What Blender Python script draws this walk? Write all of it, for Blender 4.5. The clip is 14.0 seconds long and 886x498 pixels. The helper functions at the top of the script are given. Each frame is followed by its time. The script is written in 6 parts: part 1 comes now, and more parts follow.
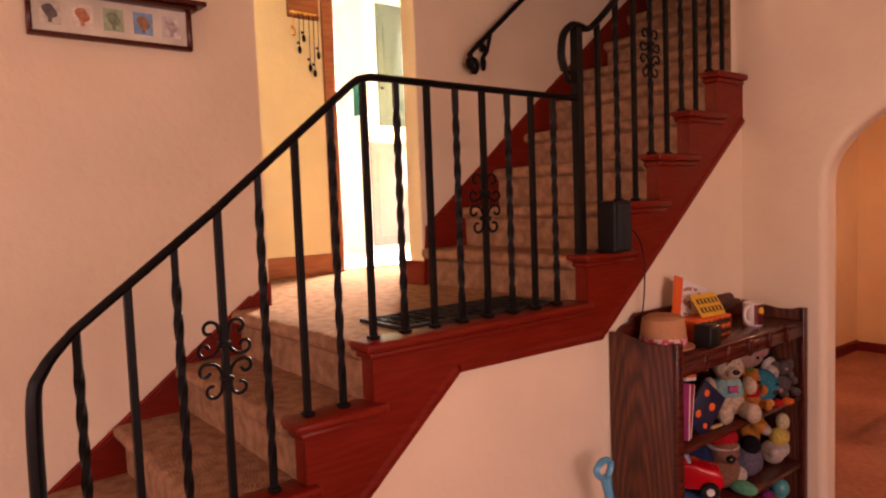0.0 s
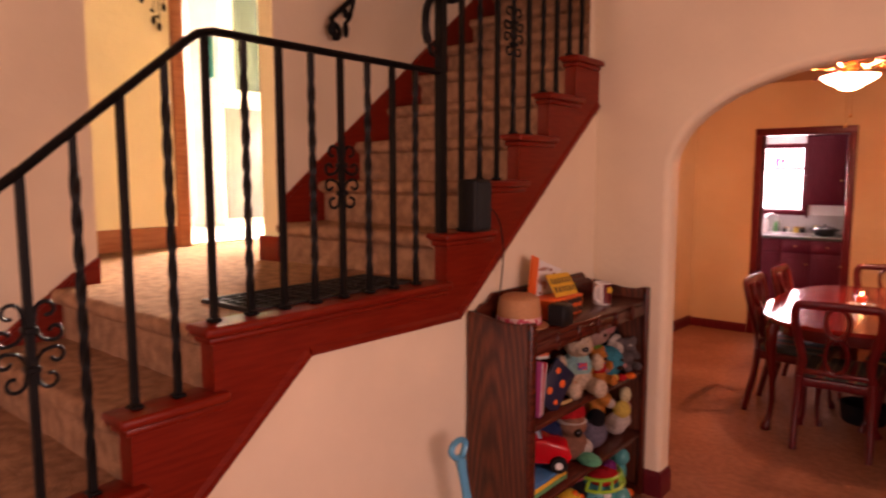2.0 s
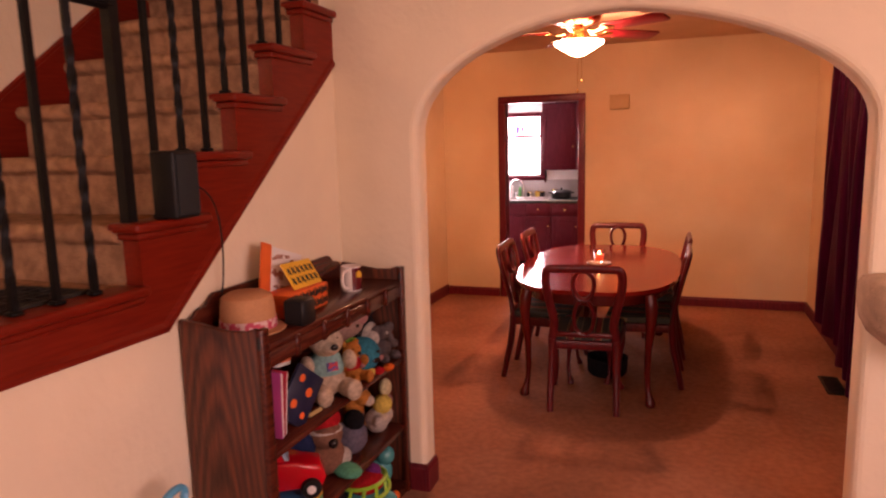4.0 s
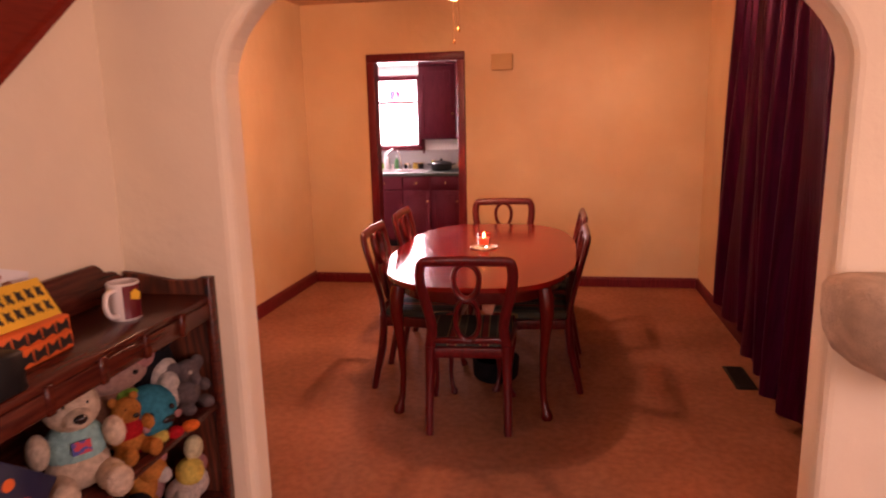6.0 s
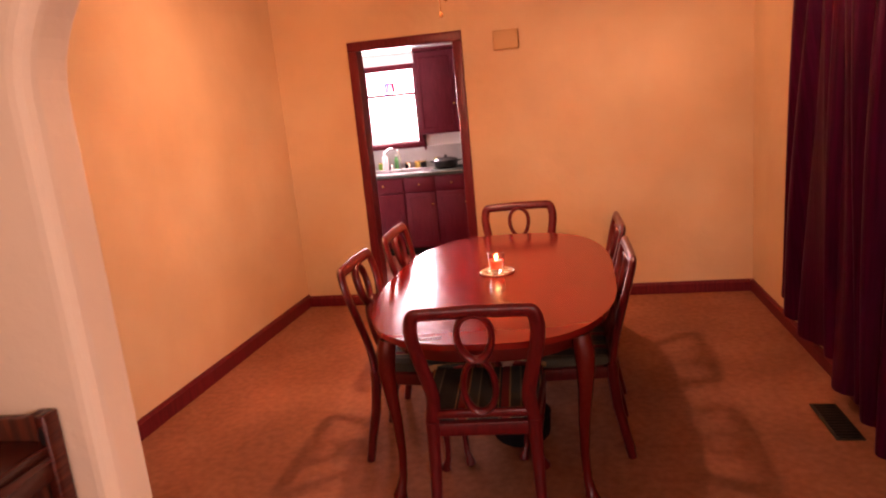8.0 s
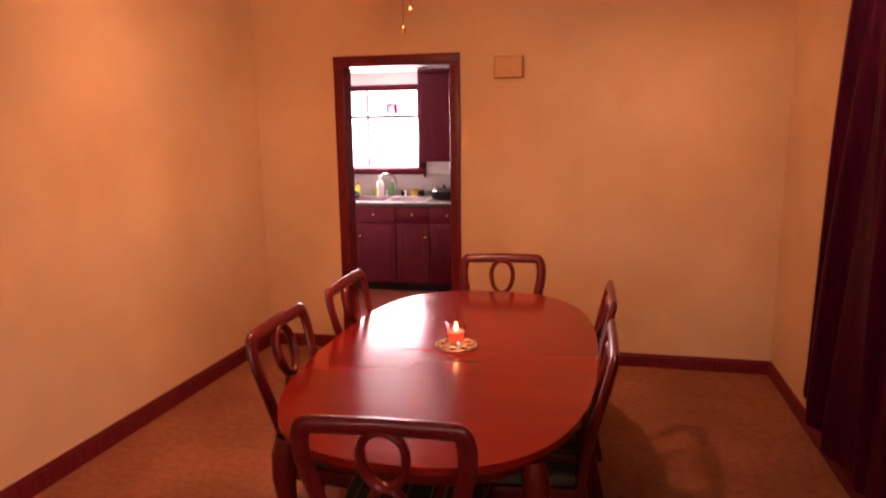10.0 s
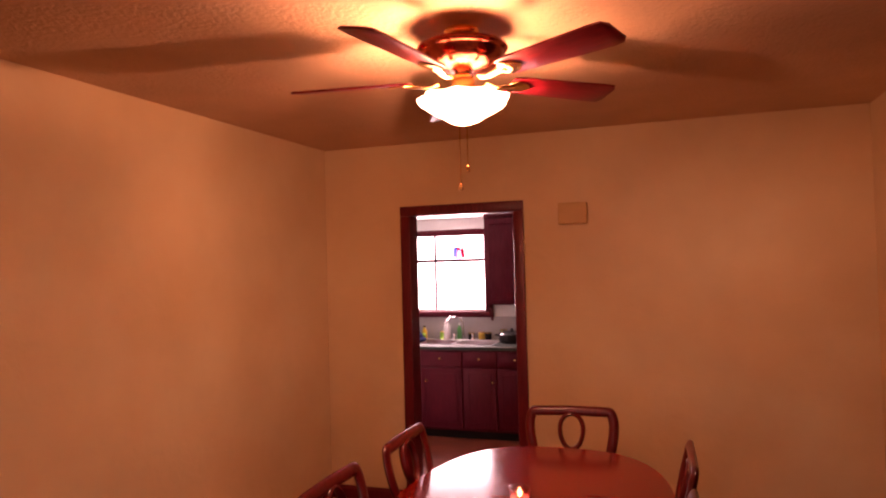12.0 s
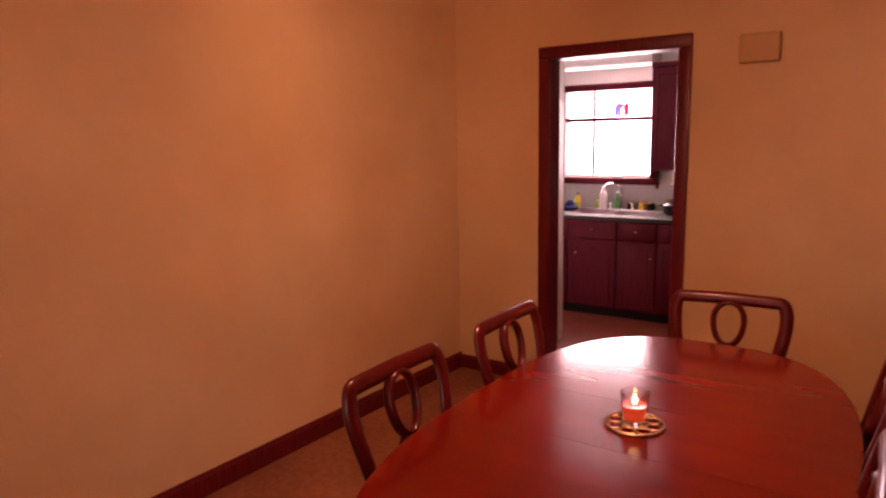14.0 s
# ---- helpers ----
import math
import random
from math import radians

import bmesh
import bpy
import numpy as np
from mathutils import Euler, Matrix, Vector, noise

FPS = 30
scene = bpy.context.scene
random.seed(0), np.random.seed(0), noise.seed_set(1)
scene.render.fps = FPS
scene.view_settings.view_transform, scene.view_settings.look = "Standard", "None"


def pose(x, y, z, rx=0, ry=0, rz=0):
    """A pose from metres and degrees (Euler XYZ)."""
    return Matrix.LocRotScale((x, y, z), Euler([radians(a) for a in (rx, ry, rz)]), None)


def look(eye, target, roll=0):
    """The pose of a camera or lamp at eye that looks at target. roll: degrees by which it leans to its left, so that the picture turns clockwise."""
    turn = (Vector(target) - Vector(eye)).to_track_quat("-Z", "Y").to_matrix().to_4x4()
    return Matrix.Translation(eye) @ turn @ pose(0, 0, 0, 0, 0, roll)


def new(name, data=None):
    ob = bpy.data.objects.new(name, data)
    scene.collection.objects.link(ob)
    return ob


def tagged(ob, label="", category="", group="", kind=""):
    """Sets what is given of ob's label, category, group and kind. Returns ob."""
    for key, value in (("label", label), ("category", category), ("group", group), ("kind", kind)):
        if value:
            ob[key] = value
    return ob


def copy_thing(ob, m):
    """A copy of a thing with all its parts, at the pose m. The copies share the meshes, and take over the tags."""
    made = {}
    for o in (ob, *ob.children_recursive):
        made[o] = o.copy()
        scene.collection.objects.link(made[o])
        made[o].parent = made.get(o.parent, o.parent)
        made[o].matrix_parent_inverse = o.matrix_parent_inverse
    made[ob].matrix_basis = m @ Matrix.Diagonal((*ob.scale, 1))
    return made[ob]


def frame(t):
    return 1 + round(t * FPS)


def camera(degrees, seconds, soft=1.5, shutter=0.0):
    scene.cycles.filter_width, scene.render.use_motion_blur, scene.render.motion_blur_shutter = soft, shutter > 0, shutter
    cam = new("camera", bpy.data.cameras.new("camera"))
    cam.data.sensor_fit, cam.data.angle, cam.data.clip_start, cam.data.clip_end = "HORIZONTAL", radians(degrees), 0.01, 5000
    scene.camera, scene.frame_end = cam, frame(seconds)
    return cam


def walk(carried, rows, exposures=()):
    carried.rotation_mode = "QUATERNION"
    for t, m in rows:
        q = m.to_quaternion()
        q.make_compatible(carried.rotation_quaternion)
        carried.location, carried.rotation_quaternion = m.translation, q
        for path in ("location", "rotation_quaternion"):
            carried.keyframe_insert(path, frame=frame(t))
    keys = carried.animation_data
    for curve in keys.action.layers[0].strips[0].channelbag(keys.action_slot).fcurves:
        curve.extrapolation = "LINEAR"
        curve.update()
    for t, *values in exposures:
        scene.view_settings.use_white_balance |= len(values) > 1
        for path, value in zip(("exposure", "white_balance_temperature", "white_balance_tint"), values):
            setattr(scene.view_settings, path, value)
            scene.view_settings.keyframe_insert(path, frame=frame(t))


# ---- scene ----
cam = camera(67.0, 14.0, soft=2.1, shutter=0.4)
PATH = [
    (0, (1.676, 1.537, 1.634), (0.123, 2.79, 1.497), -2.1),
    (0.5, (1.682, 1.538, 1.632), (0.133, 2.796, 1.495), -1.7),
    (1, (1.683, 1.543, 1.633), (0.148, 2.816, 1.48), -2.5),
    (1.5, (1.679, 1.574, 1.633), (0.202, 2.910, 1.445), -1.4),
    (2, (1.621, 1.629, 1.633), (0.353, 3.161, 1.415), -0.0),
    (2.5, (1.507, 1.655, 1.625), (0.499, 3.368, 1.408), -1.1),
    (3, (1.464, 1.697, 1.608), (0.663, 3.511, 1.349), -1.4),
    (3.5, (1.474, 1.824, 1.587), (0.739, 3.66, 1.287), -2.9),
    (4, (1.483, 2.086, 1.607), (0.819, 3.949, 1.306), -1.5),
    (4.2, (1.491, 2.161, 1.609), (0.837, 4.026, 1.303), -1.1),
    (6.3, (1.375, 3.09, 1.56), (1.059, 5.02, 1.14), -1.5),
    (6.5, (1.412, 3.203, 1.573), (1.025, 5.114, 1.126), -0.7),
    (7, (1.409, 3.406, 1.556), (0.938, 5.282, 1.045), -2.8),
    (7.5, (1.319, 3.671, 1.588), (0.932, 5.584, 1.15), -2.3),
    (7.7, (1.313, 3.718, 1.59), (0.931, 5.634, 1.163), -5.8),
    (9.8, (1.484, 4.392, 1.625), (1.037, 6.301, 1.232), 0.2),
    (10, (1.479, 4.443, 1.634), (1.039, 6.359, 1.268), -0.8),
    (10.5, (1.498, 4.539, 1.685), (0.992, 6.471, 1.573), -1.4),
    (11, (1.519, 4.539, 1.7), (0.928, 6.449, 1.73), -1.9),
    (11.5, (1.519, 4.532, 1.704), (0.879, 6.426, 1.77), -1.4),
    (12, (1.507, 4.524, 1.689), (0.862, 6.417, 1.733), -1.5),
    (12.5, (1.454, 4.562, 1.657), (0.889, 6.48, 1.624), -2.3),
    (13, (1.488, 4.73, 1.619), (0.894, 6.634, 1.468), -2.4),
    (13.5, (1.549, 4.957, 1.602), (0.645, 6.725, 1.362), 0.2),
    (14, (1.525, 5.176, 1.584), (0.415, 6.807, 1.255), -1.1),
]
walk(cam, [(t, look(eye, target, roll)) for t, eye, target, roll in PATH],
     exposures=[(t, s, k, m) for t, s, k, m in ((0.0, 0.77, 7500, 55), (2.0, 0.72, 7600, 55), (3.0, 0.85, 7600, 55), (4.0, 0.98, 7400, 55), (6.5, 1.02, 7300, 55), (7.0, 1.04, 7300, 55), (7.5, 1.26, 7350, 52), (8.8, 1.08, 7500, 57), (10.0, 0.77, 7700, 58), (10.5, 0.58, 7800, 60), (11.0, 0.34, 7900, 60), (12.0, 0.08, 7900, 64), (14.0, 0.07, 8000, 66))])

# ---- world and light ----
world = bpy.data.worlds.new("world")
scene.world = world
world.use_nodes = True
sky = world.node_tree.nodes.new("ShaderNodeTexSky")
sky.sky_type = 'NISHITA'
sky.sun_disc = False
sky.sun_elevation = radians(40)
sky.sun_rotation = radians(150)
world.node_tree.nodes["Background"].inputs[1].default_value = 0.1
world.node_tree.links.new(sky.outputs[0], world.node_tree.nodes["Background"].inputs[0])


def area_lamp(name, eye, target, w, h, watts, colour):
    d = bpy.data.lights.new(name, 'AREA')
    d.shape, d.size, d.size_y, d.energy, d.color = 'RECTANGLE', w, h, watts, colour
    ob = new(name, d)
    ob.matrix_world = look(eye, target)
    return ob


def point_lamp(name, at, watts, colour, radius):
    d = bpy.data.lights.new(name, 'POINT')
    d.energy, d.color, d.shadow_soft_size = watts, colour, radius
    ob = new(name, d)
    ob.location = at
    return ob


FAN_TURN = 43.0
LAMP = (0.80, 6.875, 2.245)
point_lamp("fan_lamp_bulb", LAMP, 70, (1.0, 0.575, 0.36), 0.016)
area_lamp("living_window_daylight", (3.92, 2.2, 1.7), (0.0, 2.6, 1.3), 2.0, 1.4, 38, (1.0, 0.86, 0.74))
area_lamp("living_rear_window_daylight", (1.2, -1.9, 1.6), (0.9, 3.0, 1.4), 1.8, 1.4, 13, (1.0, 0.87, 0.74))
area_lamp("stair_foot_window_daylight", (-0.55, -1.97, 1.75), (0.7, 8.9, 1.2), 0.7, 1.3, 25, (1.0, 0.88, 0.78))
area_lamp("kitchen_window_daylight", (-0.755, 11.26, 1.6), (0.3, 7.0, 0.8), 0.8, 0.8, 34, (1.0, 0.97, 0.95))
# Hung out of view inside the back room to light the landing.
area_lamp("back_room_daylight", (-3.2, 5.7, 2.7), (-1.0, 3.1, 1.2), 0.9, 1.1, 210, (0.96, 1.0, 0.72)).data.spread = radians(100)
point_lamp("candle_flame_light", (0.935, 7.03, 0.815), 0.25, (1.0, 0.45, 0.12), 0.008)


# ---- materials ----
def mat(name, colour, rough=0.6, metal=0.0, vary=0.12, scale=9.0, bump=0.0, bump_scale=60.0, second=None,
        stretch=(1, 1, 1), detail=4.0, spec=0.5, coat=0.0, lo=0.35, hi=0.65, stain=0.0):
    m = bpy.data.materials.new(name)
    m.use_nodes = True
    nt = m.node_tree
    b = nt.nodes["Principled BSDF"]
    b.inputs["Roughness"].default_value = rough
    b.inputs["Metallic"].default_value = metal
    b.inputs["Specular IOR Level"].default_value = spec
    b.inputs["Coat Weight"].default_value = coat
    b.inputs["Coat Roughness"].default_value = 0.12
    co = nt.nodes.new("ShaderNodeTexCoord")
    mp = nt.nodes.new("ShaderNodeMapping")
    mp.inputs["Scale"].default_value = stretch
    nt.links.new(co.outputs["Object"], mp.inputs[0])
    n = nt.nodes.new("ShaderNodeTexNoise")
    n.inputs["Scale"].default_value = scale
    n.inputs["Detail"].default_value = detail
    nt.links.new(mp.outputs[0], n.inputs["Vector"])
    ramp = nt.nodes.new("ShaderNodeValToRGB")
    ramp.color_ramp.elements[0].position = lo
    ramp.color_ramp.elements[1].position = hi
    c2 = second or [min(1, c * (1 + vary)) for c in colour]
    c1 = colour if second else [c * (1 - vary) for c in colour]
    ramp.color_ramp.elements[0].color = (*c1, 1)
    ramp.color_ramp.elements[1].color = (*c2, 1)
    nt.links.new(n.outputs[0], ramp.inputs[0])
    out = ramp.outputs[0]
    if stain:
        big = nt.nodes.new("ShaderNodeTexNoise")
        big.inputs["Scale"].default_value = 1.3
        big.inputs["Detail"].default_value = 5
        nt.links.new(co.outputs["Object"], big.inputs["Vector"])
        r2 = nt.nodes.new("ShaderNodeMapRange")
        r2.inputs[1].default_value, r2.inputs[2].default_value = 0.35, 0.65
        r2.inputs[3].default_value, r2.inputs[4].default_value = 1 - stain, 1.0
        nt.links.new(big.outputs[0], r2.inputs[0])
        mul = nt.nodes.new("ShaderNodeVectorMath")
        mul.operation = 'SCALE'
        nt.links.new(out, mul.inputs[0])
        nt.links.new(r2.outputs[0], mul.inputs["Scale"])
        out = mul.outputs[0]
    nt.links.new(out, b.inputs["Base Color"])
    if bump:
        bn = nt.nodes.new("ShaderNodeTexNoise")
        bn.inputs["Scale"].default_value = bump_scale
        bn.inputs["Detail"].default_value = 3
        nt.links.new(mp.outputs[0], bn.inputs["Vector"])
        bp = nt.nodes.new("ShaderNodeBump")
        bp.inputs["Strength"].default_value = bump
        bp.inputs["Distance"].default_value = 0.01
        nt.links.new(bn.outputs[0], bp.inputs["Height"])
        nt.links.new(bp.outputs[0], b.inputs["Normal"])
    return m


def glow(name, colour, strength):
    m = bpy.data.materials.new(name)
    m.use_nodes = True
    b = m.node_tree.nodes["Principled BSDF"]
    b.inputs["Base Color"].default_value = (*colour, 1)
    b.inputs["Emission Color"].default_value = (*colour, 1)
    b.inputs["Emission Strength"].default_value = strength
    return m


def glass_mat(name, colour=(1, 1, 1), rough=0.0):
    m = bpy.data.materials.new(name)
    m.use_nodes = True
    b = m.node_tree.nodes["Principled BSDF"]
    b.inputs["Base Color"].default_value = (*colour, 1)
    b.inputs["Transmission Weight"].default_value = 1.0
    b.inputs["Roughness"].default_value = rough
    b.inputs["IOR"].default_value = 1.45
    return m


PLASTER = mat("cream_plaster", (0.76, 0.62, 0.445), 0.85, vary=0.03, scale=3, bump=0.25, bump_scale=28, spec=0.2, stain=0.06)
DINING = mat("tan_plaster", (0.71, 0.555, 0.33), 0.55, second=(0.67, 0.485, 0.27), scale=1.6, bump=0.3, bump_scale=16, spec=0.4, stain=0.12)
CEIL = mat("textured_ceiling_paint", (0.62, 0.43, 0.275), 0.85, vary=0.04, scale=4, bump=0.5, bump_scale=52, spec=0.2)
YELLOW = mat("yellow_hall_plaster", (0.80, 0.69, 0.42), 0.8, vary=0.03, scale=3, bump=0.2, bump_scale=28, spec=0.2)
WHITE = mat("white_paint", (0.8, 0.8, 0.78), 0.5, vary=0.02)
# Darker than the paint itself: the backlit front's shade is in the colour.
GREYWHITE = mat("shaded_grey_green_paint", (0.045, 0.080, 0.075), 0.5, vary=0.03)
CARPET = mat("tan_pile_carpet", (0.385, 0.172, 0.099), 0.95, vary=0.12, scale=26, bump=1.0, bump_scale=170, spec=0.1, stain=0.32)
STAIRCARPET = mat("beige_stair_carpet", (0.325, 0.166, 0.088), 0.95, vary=0.24, scale=22, bump=1.0, bump_scale=120, spec=0.1, stain=0.15)
MAHOG = mat("red_mahogany_trim", (0.15, 0.009, 0.0028), 0.36, second=(0.195, 0.016, 0.005), scale=6, stretch=(14, 1.2, 14), spec=0.18, coat=0.04, stain=0.15)
TRIM = mat("dark_red_door_trim", (0.10, 0.007, 0.012), 0.4, second=(0.145, 0.014, 0.017), scale=7, stretch=(12, 12, 1), spec=0.3)
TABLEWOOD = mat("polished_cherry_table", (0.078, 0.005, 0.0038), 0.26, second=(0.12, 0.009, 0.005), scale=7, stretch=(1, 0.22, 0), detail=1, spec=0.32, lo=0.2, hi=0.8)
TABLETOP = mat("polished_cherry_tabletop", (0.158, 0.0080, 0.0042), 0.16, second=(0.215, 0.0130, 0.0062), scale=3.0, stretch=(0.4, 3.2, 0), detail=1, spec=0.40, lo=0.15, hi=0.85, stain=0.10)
CHAIRWOOD = mat("dark_cherry_chair", (0.074, 0.0038, 0.0045), 0.3, second=(0.115, 0.0072, 0.0075), scale=8, stretch=(6, 6, 1.5), spec=0.35, coat=0.1)
OAK = mat("dark_oak_grain", (0.075, 0.015, 0.006), 0.45, second=(0.20, 0.047, 0.017), scale=7, stretch=(16, 16, 1.1), lo=0.3, hi=0.75, bump=0.2, bump_scale=30, detail=6)
_nt = OAK.node_tree
_wave = _nt.nodes.new("ShaderNodeTexWave")
_wave.wave_type, _wave.rings_direction = 'RINGS', 'Y'
_wave.inputs["Scale"].default_value = 16.0
_wave.inputs["Distortion"].default_value = 4.5
_wave.inputs["Detail"].default_value = 3.0
_wave.inputs["Detail Scale"].default_value = 1.2
_m = _nt.nodes.new("ShaderNodeMapping")
_m.inputs["Location"].default_value = (0.03, 0.0, 0.0)
_m.inputs["Scale"].default_value = (1.0, 1.0, 0.13)
_tc = _nt.nodes.new("ShaderNodeTexCoord")
_nt.links.new(_tc.outputs["Object"], _m.inputs[0])
_nt.links.new(_m.outputs[0], _wave.inputs["Vector"])
_mix = _nt.nodes.new("ShaderNodeMixRGB")
_mix.blend_type = 'MULTIPLY'
_mix.inputs[0].default_value = 0.6
_bs = _nt.nodes["Principled BSDF"]
_src = _bs.inputs["Base Color"].links[0].from_socket
_nt.links.new(_src, _mix.inputs[1])
_nt.links.new(_wave.outputs[0], _mix.inputs[2])
_nt.links.new(_mix.outputs[0], _bs.inputs["Base Color"])
OAKDARK = mat("dark_brown_stained_wood", (0.045, 0.007, 0.004), 0.27, second=(0.092, 0.017, 0.008), scale=7, stretch=(14, 1.2, 14), spec=0.35)
IRON = mat("black_wrought_iron", (0.005, 0.004, 0.004), 0.48, metal=0.0, vary=0.2, scale=40, bump=0.06, bump_scale=60, spec=0.12)
# Lower door tone also holds the shade of the cupboard's backlit front.
LILACWOOD = mat("shaded_lilac_grey_paint", (0.14, 0.135, 0.15), 0.5, vary=0.04)
BLACKPL = mat("black_plastic", (0.009, 0.008, 0.008), 0.5, vary=0.1, spec=0.22)
# Upright streaks put fold shade and magenta satin highlights into the burgundy.
CURTAIN = mat("burgundy_satin_curtain", (0.034, 0.0012, 0.016), 0.40, second=(0.080, 0.003, 0.034), scale=5, stretch=(3, 14, 0.5), spec=0.4, bump=0.25, bump_scale=9)
_cb = CURTAIN.node_tree.nodes["Principled BSDF"]
_cb.inputs["Specular Tint"].default_value = (1.0, 0.25, 0.65, 1)
_cb.inputs["Sheen Weight"].default_value = 0.12
_cb.inputs["Sheen Tint"].default_value = (0.6, 0.05, 0.2, 1)
KITCHENWOOD = mat("maroon_painted_cabinet", (0.085, 0.006, 0.013), 0.55, second=(0.11, 0.009, 0.018), scale=9, stretch=(10, 10, 1), spec=0.16)
BRASS = mat("polished_brass", (0.75, 0.48, 0.18), 0.22, metal=1.0, vary=0.08)
CHROME = mat("chrome", (0.75, 0.75, 0.76), 0.12, metal=1.0, vary=0.03)
STEEL = mat("brushed_steel", (0.55, 0.55, 0.55), 0.3, metal=1.0, vary=0.06)
COUNTER = mat("green_grey_laminate", (0.035, 0.046, 0.038), 0.5, vary=0.25, spec=0.25, scale=90)
TILE = mat("grey_wall_tile", (0.38, 0.37, 0.37), 0.3, vary=0.05)
BLADE = mat("cherry_fan_blade", (0.16, 0.008, 0.014), 0.34, second=(0.225, 0.014, 0.02), scale=6, stretch=(2, 14, 14), spec=0.3)
BEIGEPL = mat("beige_plastic", (0.56, 0.38, 0.17), 0.5, vary=0.03)
VENTMETAL = mat("brown_metal_register", (0.022, 0.018, 0.014), 0.75, spec=0.2)
PITBLACK = mat("duct_shade_black", (0.006, 0.006, 0.006), 0.95, spec=0.05)


# ---- mesh helpers ----
def add_box(bm, x0, x1, y0, y1, z0, z1, bevel=0.0, segments=1):
    vs = [bm.verts.new((x, y, z)) for x in (x0, x1) for y in (y0, y1) for z in (z0, z1)]
    fs = [bm.faces.new([vs[i] for i in f]) for f in ((0, 1, 3, 2), (4, 6, 7, 5), (0, 4, 5, 1), (2, 3, 7, 6), (0, 2, 6, 4), (1, 5, 7, 3))]
    if bevel:
        es = {e for f in fs for e in f.edges}
        bmesh.ops.bevel(bm, geom=list(es), offset=bevel, segments=segments, affect='EDGES', profile=0.5)
    return bm


def add_prism(bm, poly, a, b, axis, bevel=0.0):
    """Extrude a 2D polygon along an axis from a to b."""
    def at(p, q, w):
        return {"x": (w, p, q), "y": (p, w, q), "z": (p, q, w)}[axis]
    lo = [bm.verts.new(at(p, q, a)) for p, q in poly]
    hi = [bm.verts.new(at(p, q, b)) for p, q in poly]
    fs = [bm.faces.new(lo), bm.faces.new(list(reversed(hi)))]
    n = len(poly)
    for i in range(n):
        fs.append(bm.faces.new((lo[i], hi[i], hi[(i + 1) % n], lo[(i + 1) % n])))
    bmesh.ops.recalc_face_normals(bm, faces=fs)
    if bevel:
        es = {e for f in fs[:2] for e in f.edges}
        bmesh.ops.bevel(bm, geom=list(es), offset=bevel, segments=2, affect='EDGES', profile=0.5)
    return bm


def add_tube(bm, pts, radius, sides=8, twist=None, flat=1.0, cap=True, up=(0, 0, 1)):
    """A tube along pts; radius a number or one per point; flat squashes the second axis; twist: radians per point."""
    pts = [Vector(p) for p in pts]
    n = len(pts)
    rad = radius if isinstance(radius, (list, tuple)) else [radius] * n
    rings = []
    prev = None
    for i, p in enumerate(pts):
        t = (pts[min(i + 1, n - 1)] - pts[max(i - 1, 0)]).normalized()
        if prev is None:
            u = Vector(up)
            if abs(u.dot(t)) > 0.95:
                u = Vector((1, 0, 0))
            a = (u - t * u.dot(t)).normalized()
        else:
            a = (prev - t * prev.dot(t)).normalized()
        prev = a
        b = t.cross(a)
        off = (twist[i] if twist else 0.0) + (math.pi / 4 if sides == 4 else 0)
        ring = []
        for k in range(sides):
            w = off + 2 * math.pi * k / sides
            ring.append(bm.verts.new(p + (a * math.cos(w) + b * math.sin(w) * flat) * rad[i]))
        rings.append(ring)
    for r, q in zip(rings, rings[1:]):
        for k in range(sides):
            bm.faces.new((r[k], r[(k + 1) % sides], q[(k + 1) % sides], q[k]))
    if cap:
        bm.faces.new(list(reversed(rings[0])))
        bm.faces.new(rings[-1])
    return bm


def add_lathe(bm, prof, cx=0.0, cy=0.0, sides=20, lobes=0, depth=0.0):
    """Revolve (r, z) pairs round the upright through cx, cy."""
    rings = []
    for r, z in prof:
        ring = []
        for k in range(sides):
            w = 2 * math.pi * k / sides
            f = 1 + depth * math.cos(lobes * w) if lobes else 1
            ring.append(bm.verts.new((cx + r * f * math.cos(w), cy + r * f * math.sin(w), z)))
        rings.append(ring)
    for r, q in zip(rings, rings[1:]):
        for k in range(sides):
            bm.faces.new((r[k], r[(k + 1) % sides], q[(k + 1) % sides], q[k]))
    bm.faces.new(list(reversed(rings[0])))
    bm.faces.new(rings[-1])
    return bm


def add_ball(bm, c, r, squash=(1, 1, 1), u=12, v=8, rough=0.0):
    m = Matrix.Translation(c) @ Matrix.Diagonal((r * squash[0], r * squash[1], r * squash[2], 1))
    res = bmesh.ops.create_uvsphere(bm, u_segments=u, v_segments=v, radius=1, matrix=m)
    if rough:
        for w in res["verts"]:
            w.co += noise.noise_vector(w.co * 60) * rough
    return bm


def mesh_of(name, bm, material, smooth=False):
    me = bpy.data.meshes.new(name)
    bmesh.ops.recalc_face_normals(bm, faces=bm.faces)
    bm.to_mesh(me)
    bm.free()
    me.materials.append(material)
    if smooth:
        for p in me.polygons:
            p.use_smooth = True
        me.set_sharp_from_angle(angle=radians(45))
    return me


def part(name, bm, material, parent, label="", smooth=True):
    ob = new(name, mesh_of(name, bm, material, smooth))
    ob.parent = parent
    return tagged(ob, label)


def thing(name, at, label, category, group="", turn=0.0):
    ob = new(name)
    ob.matrix_world = pose(*at, 0, 0, turn)
    return tagged(ob, label, category, group)


def solid(name, bm, material, label, category, group="", kind="", smooth=True):
    return tagged(new(name, mesh_of(name, bm, material, smooth)), label, category, group, kind)


def B(*a, **k):
    return add_box(bmesh.new(), *a, **k)


def setting(name, bm, material, label, category, smooth=False):
    return solid(name, bm, material, label, category, kind="structure", smooth=smooth)


# ---- structure ----
SW = -1.02          # wall side of the stairs
AY0, AY1 = 4.847, 4.96   # arch wall
DX0, DX1, DY1, DZ = -0.915, 2.62, 8.955, 2.55
